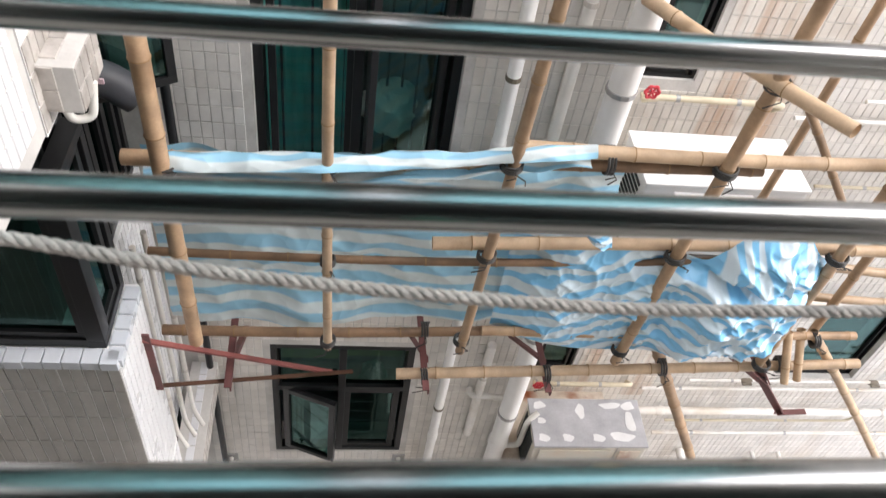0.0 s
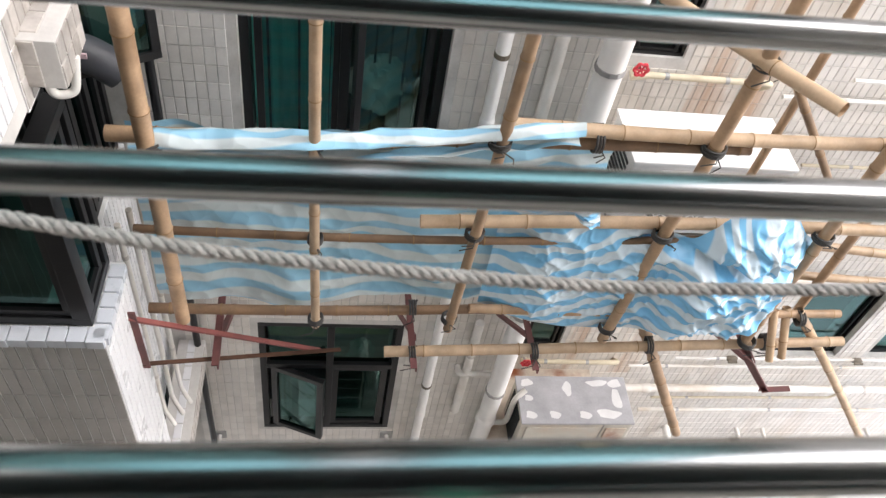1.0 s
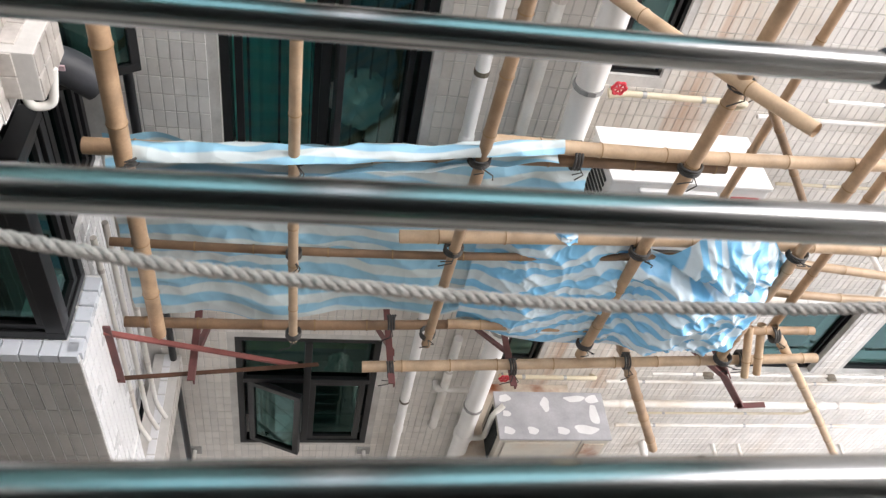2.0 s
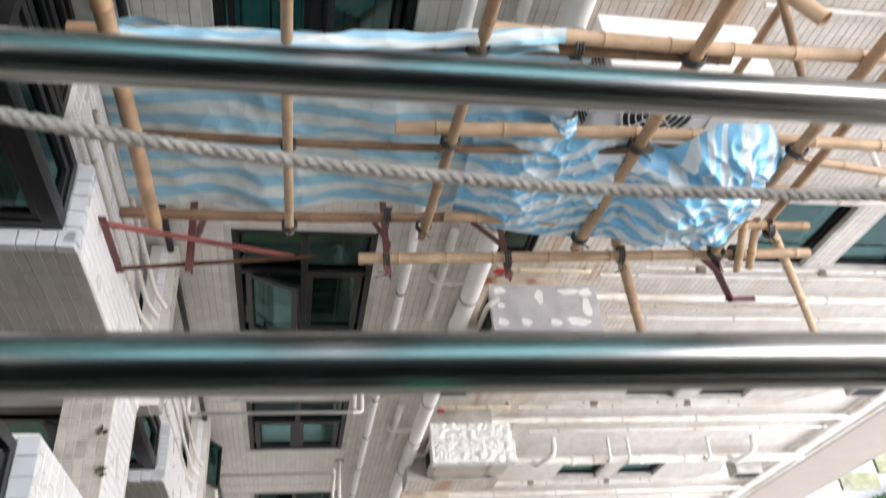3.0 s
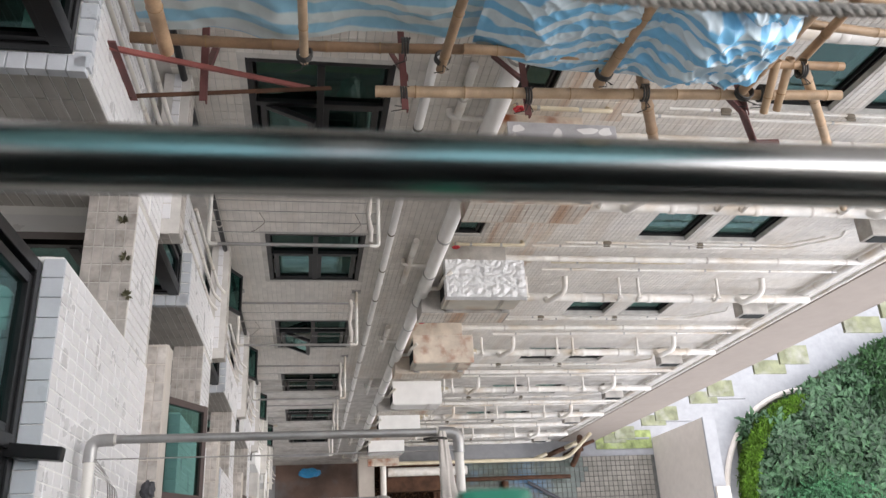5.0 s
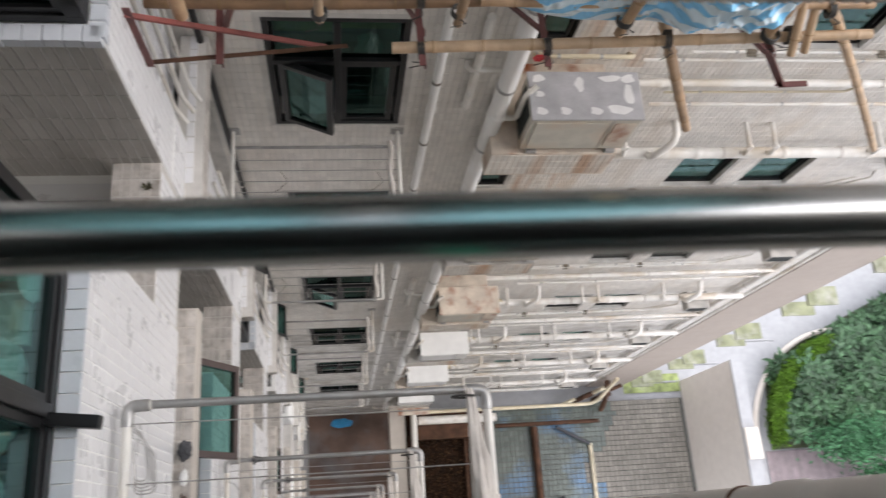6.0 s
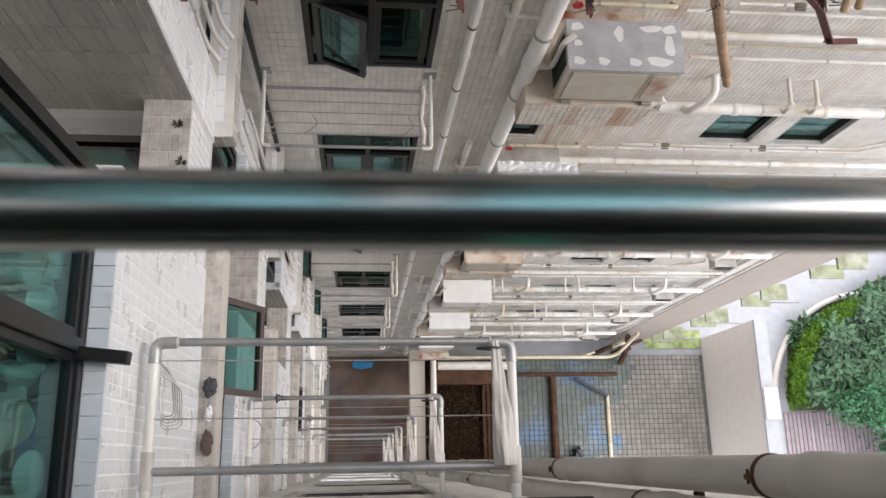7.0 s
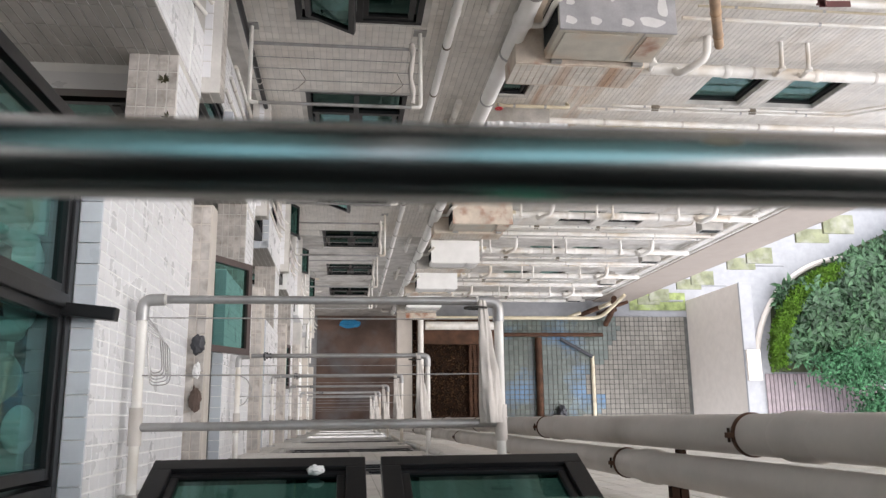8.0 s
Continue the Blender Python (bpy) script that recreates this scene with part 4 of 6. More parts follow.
# grime spot and scuffs on the inner bar
for x, w, a in ((0.1022, 0.0065, 63), (0.165, 0.002, 40), (-0.36, 0.004, 50), (0.02, 0.0025, 20)):
    bm = bmesh.new()
    n = 12
    c = Vector((0, 0.1175, -0.2632)) + AXIS * x
    ring = []
    mid = bm.verts.new(c + Vector((0, math.cos(radians(a)), math.sin(radians(a)))) * 0.01275)
    for k in range(n):
        q = math.tau * k / n
        th = radians(a) + 0.16 * math.sin(q)
        ring.append(bm.verts.new(c + AXIS * (w * math.cos(q) * (1 + 0.3 * math.sin(3 * q))) + Vector((0, math.cos(th), math.sin(th))) * 0.01275))
    for k in range(n):
        bm.faces.new((mid, ring[k], ring[(k + 1) % n]))
    part("grime_spot", bm, STEEL_DIRT, own_rack, "brown grime spot")

peg = thing("clothes_peg", "bright green plastic clothes peg on the rack", "clothes peg", at=(0.0735, -0.04, -0.27))
GREEN = mat("green_plastic", (0.07, 0.40, 0.26), 0.35, vary=0.08, bump=0.02)
part("jaw", box(0.0588, 0.0887, -0.045, 0.0085, -0.345, -0.325, 0.006), GREEN, peg)
part("jaw", box(0.0588, 0.0887, -0.075, -0.060, -0.345, -0.235, 0.005), GREEN, peg)
part("bridge", box(0.061, 0.086, -0.062, -0.042, -0.340, -0.275, 0.003), GREEN, peg)

# twisted rope slung below the rack
def rope():
    path = [Vector(p) for p in ((-0.78, 0.34, -0.25), (-0.5, 0.338, -0.315), (-0.235, 0.338, -0.362), (-0.16, 0.338, -0.378), (-0.09, 0.338, -0.392), (-0.01, 0.338, -0.402), (0.07, 0.338, -0.41), (0.16, 0.338, -0.4165), (0.25, 0.338, -0.4185), (0.34, 0.338, -0.416), (0.42, 0.338, -0.412), (0.7, 0.34, -0.39))]
    t = thing("rope", "twisted grey rope slung under the clothes rack", "rope", at=(0, 0.338, -0.41))
    dense = []
    for a, b, c, d in zip([path[0]] + path[:-2], path[:-1], path[1:], path[2:] + [path[-1]]):
        L = max(4, int((c - b).length / 0.0012))
        for k in range(L):
            u = k / L
            dense.append(0.5 * ((2 * b) + (c - a) * u + (2 * a - 5 * b + 4 * c - d) * u * u + (3 * b - a - 3 * c + d) * u ** 3))
    s = 0.0
    for ph in range(3):
        pts, s = [], 0.0
        for k in range(0, len(dense)):
            if k:
                s += (dense[k] - dense[k - 1]).length
            w = math.tau * (s / 0.026 + ph / 3)
            pts.append(dense[k] + Vector((0, math.cos(w), math.sin(w))) * 0.0024)
        part("strand", sweep(pts[::2], 0.0031, 8), ROPE, t, smooth=True)
    return t


rope()

# own windows: black top-hung sashes pushed out, floor by floor
for k, top in enumerate(WIN_TOP[:5]):
    if k == 0:
        # unseen window, opened wide overhead to tint the bars' highlight
        window("own_window_1", -0.6, 0.68, top - 1.95, top, -0.24, "unseen pair of black top-hung windows pushed wide open", into=-1, glass=GLASS_BLUE, sashes=2, inset=0.02, open_sash="all", sw=0.05, swing=40, hinge="top", transom=0.0, room=1.5, lining=ROOM)
        continue
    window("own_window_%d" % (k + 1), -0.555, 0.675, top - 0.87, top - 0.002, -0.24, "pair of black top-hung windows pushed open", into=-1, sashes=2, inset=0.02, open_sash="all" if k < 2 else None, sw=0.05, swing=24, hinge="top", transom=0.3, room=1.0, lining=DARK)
    window("own_lower_window_%d" % (k + 1), -0.555, 0.675, top - 1.358, top - 0.872, -0.24, "fixed black framed lower lights of the window", into=-1, sashes=2, inset=0.02, room=0)
cloth_heap("white_litter", (-0.085, -0.085, -2.12), (0.02, 0.012, 0.012), AC_WHITE, "scrap of white paper caught on the window frame", 41)

# big drain pipes on the own wall
for x, y, r in ((1.03, -0.012, 0.053), (1.0, -0.125, 0.050)):
    t = thing("drain_pipe", "thick grey drain pipe with black clamps", "pipe", "drain pipes on the own wall", at=(x, y, GROUND))
    part("tube", sweep([(x, y, GROUND), (x, y, 3.0)], r, 32), PIPE_GREY, t, smooth=True)
    for z in np.arange(-2.03 if y > -0.1 else -2.9, -20, -2.15):
        part("socket", sweep([(x, y, z + 0.33), (x, y, z + 0.30), (x, y, z + 0.2), (x, y, z + 0.17)], [r, r + 0.006, r + 0.006, r], 32), PIPE_GREY, t, smooth=True)
        clamp = part("clamp", sweep([(x, y, z), (x, y, z + 0.002), (x, y, z + 0.016), (x, y, z + 0.018)], [r + 0.001, r + 0.004, r + 0.004, r + 0.001], 32), RUST_BROWN, t, "dark rusted clamp")
        part("bolt", sweep([(x - r - 0.012, y - 0.018, z + 0.009), (x - r - 0.012, y + 0.018, z + 0.009)], 0.004, 8), RUST_DARK, clamp)
        part("lug", box(x - r - 0.02, x - r - 0.002, y - 0.007, y + 0.007, z + 0.001, z + 0.017, 0.002), RUST_BROWN, clamp)
    part("bracket", box(x - 0.012, x + 0.012, -0.24, y - r, -2.5, -2.47), RUST_DARK, t)
pipe("thin_pipe", [(0.62, -0.2, -3.4), (0.62, -0.2, -20)], 0.02, PIPE_WHITE, "thin white pipe down the own wall", clamps=1.4)

# clothes racks on the own wall below
RODS = GALV
def rack(z, near):
    t = thing("clothes_rack", "grey pipe clothes rack fixed out from the wall", "clothes rack", "racks on the own wall", at=(-0.1, -0.2, z))
    for x in (-0.795, 0.60):
        part("arm", sweep(bend([(x, -0.24, z), (x, 0.50, z), (x + (0.09 if x < 0 else -0.09), 0.503, z)], 0.04), 0.019, 16), PIPE_WHITE, t, smooth=True)
        part("elbow", sweep(bend([(x, 0.42, z), (x, 0.50, z), (x + (0.08 if x < 0 else -0.08), 0.502, z)], 0.04), 0.0235, 16), GALV, t, smooth=True)
        part("tee", sweep([(x, -0.05, z), (x, 0.09, z)], 0.025, 16), PIPE_GREY, t, smooth=True)
        part("flange", sweep([(x, -0.239, z), (x, -0.225, z)], 0.045, 18), GALV, t)
    part("rail", sweep([(-0.72, 0.503, z), (0.53, 0.503, z)], 0.0165, 16), RODS, t, "grey steel rail", smooth=True)
    part("rail", sweep([(-0.78, 0.018, z), (0.585, 0.018, z)], 0.0165, 16), RODS, t, "grey steel rail", smooth=True)
    for y in (0.43, 0.21):
        part("wire", sweep([(-0.78, y, z + 0.01), (0.0, y, z - 0.006), (0.585, y, z + 0.01)], 0.0028, 6), GALV, t)
    # furled cloth cover between the rails
    c = thing("furled_cover", "furled pale grey cloth tied over the rack", "cloth cover", "covers on the racks", at=(0.54, 0.27, z + 0.02))
    bm = bmesh.new()
    n, m = 40, 42
    rows_ = []
    for i in range(n + 1):
        u = i / n
        y = 0.50 - 0.48 * u
        row = []
        for j in range(m):
            w = math.tau * j / m
            r = (0.010 + 0.020 * min(1, u * 1.6)) * (1 + 0.22 * math.sin(3 * w + u * 3) + 0.13 * math.sin(7 * w - u * 5) + 0.2 * noise.noise((math.cos(w) * 2, math.sin(w) * 2, u * 7 + z)))
            row.append(bm.verts.new((0.525 + 0.03 * u + r * math.cos(w) * 1.25, y, z + 0.045 + r * math.sin(w))))
        rows_.append(row)
    for p, q in zip(rows_, rows_[1:]):
        for j in range(m):
            bm.faces.new((p[j], p[(j + 1) % m], q[(j + 1) % m], q[j]))
    part("cloth", bm, CLOTH_PALE, c, smooth=True)
    part("tie", sweep([(0.50 + 0.045 * math.cos(a * 0.5), 0.47, z + 0.04 + 0.035 * math.sin(a * 0.5)) for a in range(13)], 0.005, 6), TIE, c)
    if near:
        for i in range(5):
            h = thing("wire_hanger", "bent wire hanger hooked on the rack arm", "hanger", "hangers on the rack", at=(-0.76, 0.42, z))
            y0 = 0.43 - 0.012 * i
            pts = bend([(-0.775, y0, z - 0.01), (-0.74 + 0.01 * i, y0 - 0.05, z - 0.06), (-0.73 + 0.008 * i, y0 - 0.2, z - 0.10), (-0.765, y0 - 0.21, z - 0.05), (-0.775, y0 - 0.06, z - 0.03)], 0.03)
            part("wire", sweep(pts, 0.0025, 6), GALV, h, smooth=True)
    return t


for k in range(6):
    rack(-3.2 - STOREY * k, k == 0)

def peg_cluster(x, y, z, seed):
    """A few dark pegs clipped side by side on a rail."""
    rng = random.Random(seed)
    for i in range(3):
        a = x + 0.022 * i
        t = thing("clothes_peg", "dark plastic clothes peg clipped on the rack rail", "clothes peg", "pegs on the racks", at=(a, y, z))
        for d in (-0.012, 0.012):
            bm = box(a - 0.007, a + 0.007, y + d - 0.004, y + d + 0.004, z - 0.05, z + 0.035, 0.002)
            bmesh.ops.rotate(bm, cent=(a, y, z), matrix=Matrix.Rotation(rng.uniform(-0.5, 0.5), 3, "X"), verts=bm.verts)
            part("jaw", bm, RUBBER, t)


for k in range(1, 5):
    z = -3.2 - STOREY * k
    peg_cluster(-0.66 + 0.05 * k, 0.503, z, k)
    peg_cluster(-0.60, 0.018, z, k + 10)
    t = thing("line_hook", "bent wire hook hanging on the rack arm", "hook", "hooks on the racks", at=(-0.79, 0.3, z))
    part("wire", sweep(bend([(-0.79, 0.36, z + 0.02), (-0.74, 0.34, z - 0.05), (-0.70, 0.26, z - 0.11), (-0.75, 0.16, z - 0.08), (-0.785, 0.14, z)], 0.03), 0.004, 6), GALV, t, smooth=True)

# dark sashes pushed out from the wing, storeys below
for k in range(4):
    z = -7.35 - STOREY * k
    t = thing("awning_sash", "dark framed narrow sash pushed open", "window sash", "open sashes on the wing", at=(FX, 2.6, z))
    m = Matrix.Translation((FX - 0.02, 2.45, z)) @ Matrix.Rotation(radians(-24), 4, "Y")
    fr = bmesh.new()
    for a, b, c, d in ((0, 0.42, -0.03, 0), (0, 0.42, -0.50, -0.47), (0, 0.03, -0.47, -0.03), (0.39, 0.42, -0.47, -0.03)):
        box(-0.014, 0.014, a, b, c, d, 0.003, fr)
    bmesh.ops.transform(fr, matrix=m, verts=fr.verts)
    part("frame", fr, BLACK_METAL, t)
    g = box(-0.003, 0.003, 0.03, 0.39, -0.47, -0.03)
    bmesh.ops.transform(g, matrix=m, verts=g.verts)
    part("pane", g, GLASS_DARK, t).visible_shadow = False
for z in (-16.9, -18.6):
    pipe("wing_pipe", [(-0.83, 1.3, z), (-0.83, 2.95, z), (-0.6, 2.96, z)], 0.022, PIPE_WHITE, "white pipe along the foot of the wing", group="pipes on the wing", clamps=0.5, clamp_mat=GALV)

# clothes racks on the opposite wall, under its windows
def far_rack(z):
    t = thing("wall_rack", "pale pipe drying rack on the opposite wall", "clothes rack", "racks on the opposite wall", at=(-0.1, 3.0, z))
    for x in (-0.76, 0.53):
        part("arm", sweep(bend([(x, 3.0, z), (x, 2.37, z), (x - math.copysign(0.07, x), 2.37, z)], 0.04), 0.016, 12), PIPE_WHITE, t, smooth=True)
        part("plate", box(x - 0.05, x + 0.05, 2.985, 3.0, z - 0.05, z + 0.05, 0.003), GALV, t)
    for y in (2.37, 2.85):
        part("rail", sweep([(-0.74, y, z), (0.51, y, z)], 0.013, 12), GALV, t, smooth=True)
    for y in (2.47, 2.56, 2.65, 2.74):
        part("wire", sweep([(-0.75, y, z), (0.52, y, z - 0.004)], 0.0035, 6), GALV, t)
    for i, x in enumerate((-0.52 + 0.15 * math.sin(z), 0.1 + 0.2 * math.sin(z * 3))):
        h = thing("rail_hook", "thin bent wire hook on the drying rack", "hook", "hooks on the wall racks", at=(x, 2.47, z))
        part("wire", sweep(bend([(x, 2.47, z + 0.01), (x + 0.03, 2.50, z - 0.03), (x + 0.10, 2.58, z - 0.05 - 0.02 * i), (x + 0.05, 2.64, z)], 0.02), 0.0022, 6), STEEL_DIRT, h, smooth=True)
    c = thing("furled_cover", "furled pale cloth strip along the drying rack", "cloth cover", "covers on the racks", at=(0.46, 2.6, z))
    part("cloth", sweep([(0.46 + 0.01 * math.sin(i), 2.88 - 0.055 * i, z + 0.03) for i in range(10)], [0.02 + 0.006 * math.sin(i * 2.1) for i in range(10)], 10), CLOTH_PALE, c, smooth=True)


for k in range(5):
    far_rack(-5.75 - STOREY * k)

# ---- pipes down the opposite wall ----
pipe("downpipe", [(0.75, 2.94, 5.0), (0.75, 2.94, -21.0)], 0.034, PIPE_CLEAN, "slim white downpipe on the tiled wall", clamps=0.95, clamp_mat=STEEL_DIRT, joint=2.85)
pipe("downpipe", [(1.25, 2.90, 5.0), (1.25, 2.90, -21.8)], 0.068, PIPE_CLEAN, "thick white downpipe on the tiled wall", clamps=0.95, clamp_mat=GALV, joint=2.85)
# black tube stands in for a dark gap; no pipe runs here
pipe("downpipe", [(-0.80, 2.95, 3.0), (-0.80, 2.95, -20.0)], 0.022, BLACK_METAL, "black tube in place of the dark gap in the wall corner", clamps=2.85)
for k in range(7):
    z = -2.42 - STOREY * k
    pipe("vent_pipe", [(1.01, 2.94, z + 1.15), (1.01, 2.94, z), (1.01, 3.0, z - 0.04)], 0.03, PIPE_WHITE, "short grey-white vent pipe ending at the wall", group="vent pipes", clamps=0.9)
    pipe("branch_pipe", [(0.95, 2.99, z - 2.30), (0.95, 2.93, z - 2.30), (1.2, 2.92, z - 2.30)], 0.022, PIPE_WHITE, "short branch pipe joining the downpipe", group="branch pipes")
    pipe("ac_drain", [(1.30, 2.9, z - 2.95), (1.42, 2.9, z - 2.95), (1.42, 2.9, z - 2.6), (1.5, 2.95, z - 2.55)], 0.022, PIPE_WHITE, "white pipe bent from the downpipe to the cooler", group="branch pipes")
    for i in range(3):
        x, y, low = -0.885 + 0.03 * i, 2.34 + 0.09 * i, z - 1.9 - 0.03 * i
        pipe("corner_pipe", [(x, y, z - 0.2), (x, y, low + 0.12), (x + 0.05, y - 0.03, low)], 0.014, PIPE_WHITE, "thin white pipe on the wing wall", group="thin wing pipes", clamps=0.5)

# ---- air conditioners with their ledges ----
def cooler(x0, top, kind_):
    labels = {"new": "new white air conditioner outdoor unit with a fan grille", "patched": "aged air conditioner with white-patched grey lid", "foil": "air conditioner covered with crumpled foil", "rust": "air conditioner with a rusted flaking lid", "plain": "plain white air conditioner outdoor unit"}
    t = thing("air_conditioner", labels[kind_], "air conditioner", "coolers on the wall", at=(x0 + 0.42, 2.9, top - 0.5))
    body_mat = {"new": AC_WHITE, "plain": AC_WHITE}.get(kind_, AC_OLD)
    w = 0.84
    part("body", box(x0, x0 + w, 2.70, 3.08, top - 0.50, top - 0.022, 0.012), body_mat, t)
    lid_mat = {"patched": AC_PATCH, "rust": RUST}.get(kind_, body_mat)
    lid = part("lid", box(x0 - 0.008, x0 + w + 0.008, 2.69, 3.09, top - 0.02, top, 0.008), lid_mat, t)
    for x in (x0 + 0.1, x0 + w - 0.1):
        part("foot", box(x - 0.04, x + 0.04, 2.68, 3.1, top - 0.54, top - 0.502), GALV, t)
    if kind_ == "new":
        # fan opening and grille on the front
        cx, cz = x0 + 0.33, top - 0.26
        part("fan_well", sweep([(cx, 2.699, cz), (cx, 2.696, cz), (cx, 2.696, cz)], [0.205, 0.205, 0.19], 32), body_mat, t)
        part("fan_backing", sweep([(cx, 2.697, cz), (cx, 2.694, cz)], 0.19, 32), DARK, t)
        gm = bmesh.new()
        for rr in (0.05, 0.085, 0.12, 0.155, 0.19):
            sweep([(cx + rr * math.cos(math.tau * a / 32), 2.688, cz + rr * math.sin(math.tau * a / 32)) for a in range(33)], 0.004, 5, gm)
        for a in range(8):
            sweep([(cx + 0.03 * math.cos(a * 0.785), 2.688, cz + 0.03 * math.sin(a * 0.785)), (cx + 0.195 * math.cos(a * 0.785), 2.688, cz + 0.195 * math.sin(a * 0.785))], 0.004, 5, gm)
        part("grille", gm, body_mat, t)
        part("hub", sweep([(cx, 2.69, cz), (cx, 2.68, cz)], 0.035, 20), body_mat, t)
    else:
        part("front_cover", box(x0 + 0.04, x0 + 0.58, 2.688, 2.70, top - 0.46, top - 0.06, 0.006), AC_OLD if kind_ != "plain" else AC_WHITE, t)
        part("service_panel", box(x0 + 0.65, x0 + 0.81, 2.692, 2.70, top - 0.44, top - 0.08, 0.004), RUST if kind_ in ("rust", "patched") else body_mat, t)
    sm = bmesh.new()
    for j in range(12):
        box(x0 - 0.006, x0 - 0.001, 2.76, 3.02, top - 0.46 + j * 0.034, top - 0.444 + j * 0.034, 0, sm)
    part("side_vent", sm, DARK, t)
    part("seam", box(x0 + 0.62, x0 + 0.625, 2.696, 2.70, top - 0.48, top - 0.03), GALV, t)
    if kind_ == "new":
        part("name_plate", box(x0 + 0.65, x0 + 0.80, 2.695, 2.699, top - 0.10, top - 0.075), RED, t, "plain red bar")
        part("fan_scoop", box(x0 + 0.15, x0 + 0.56, 2.67, 2.70, top - 0.07, top - 0.05, 0.008), body_mat, t)
    if kind_ == "patched":
        rng = random.Random(4)
        for px, py, a, b in ((0.07, 0.06, 0.04, 0.035), (0.07, 0.20, 0.03, 0.03), (0.07, 0.33, 0.045, 0.035), (0.38, 0.28, 0.035, 0.055), (0.25, 0.06, 0.04, 0.035), (0.48, 0.06, 0.045, 0.035), (0.66, 0.07, 0.09, 0.04), (0.75, 0.2, 0.035, 0.1), (0.62, 0.33, 0.08, 0.03), (0.76, 0.33, 0.05, 0.04)):
            bm = bmesh.new()
            ring = [bm.verts.new((x0 + px + a * (1 + 0.2 * math.sin(3 * q + px * 30)) * math.cos(q), 2.70 + py + b * (1 + 0.2 * math.sin(2 * q + py * 40)) * math.sin(q), top + 0.0025)) for q in np.linspace(0, math.tau, 22)[:-1]]
            bm.faces.new(ring)
            part("paint_patch", bm, PATCH, lid, "white filler patch")
    if kind_ == "foil":
        bm = bmesh.new()
        nu, nv = 66, 32
        g = [[bm.verts.new((x0 - 0.03 + 0.90 * i / nu, 2.66 + 0.45 * j / nv, top + 0.010 + 0.030 * abs(noise.noise((i * 0.14, j * 0.2, 2))) + 0.014 * abs(noise.noise((i * 0.33, j * 0.37, 5))) - (0.07 if i in (0, nu) or j in (0, nv) else 0))) for j in range(nv + 1)] for i in range(nu + 1)]
        for i in range(nu):
            for j in range(nv):
                bm.faces.new((g[i][j], g[i + 1][j], g[i + 1][j + 1], g[i][j + 1]))
        part("foil_sheet", bm, FOIL, t, "crumpled silver foil sheet")
    return t


KINDS = ["new", "patched", "foil", "rust", "plain", "plain", "plain"]
for k, kd in enumerate(KINDS):
    top = -5.0 - STOREY * (k - 1)
    if kd == "new":
        top = -2.42
    cooler(1.45, top, kd)
    t = thing("cooler_ledge", "rust-streaked tiled concrete ledge under an air conditioner", "ledge", "ledges under coolers", at=(1.8, 3.0, top - 0.9))
    lz = -5.0 - STOREY * (k - 1)
    lz = min(lz, top) - 0.545
    core = part("slab", box(1.24, 2.26, 2.68, 3.498, lz - 0.40, lz, 0.006), RUST if k % 2 else CONCRETE, t)
    if k:
        tiles(core, TILE_RUSTY, 1.24, 2.26, lz - 0.38, lz - 0.02, 2.68, -1, "y", 0.050, 0.118, gap=0.005)

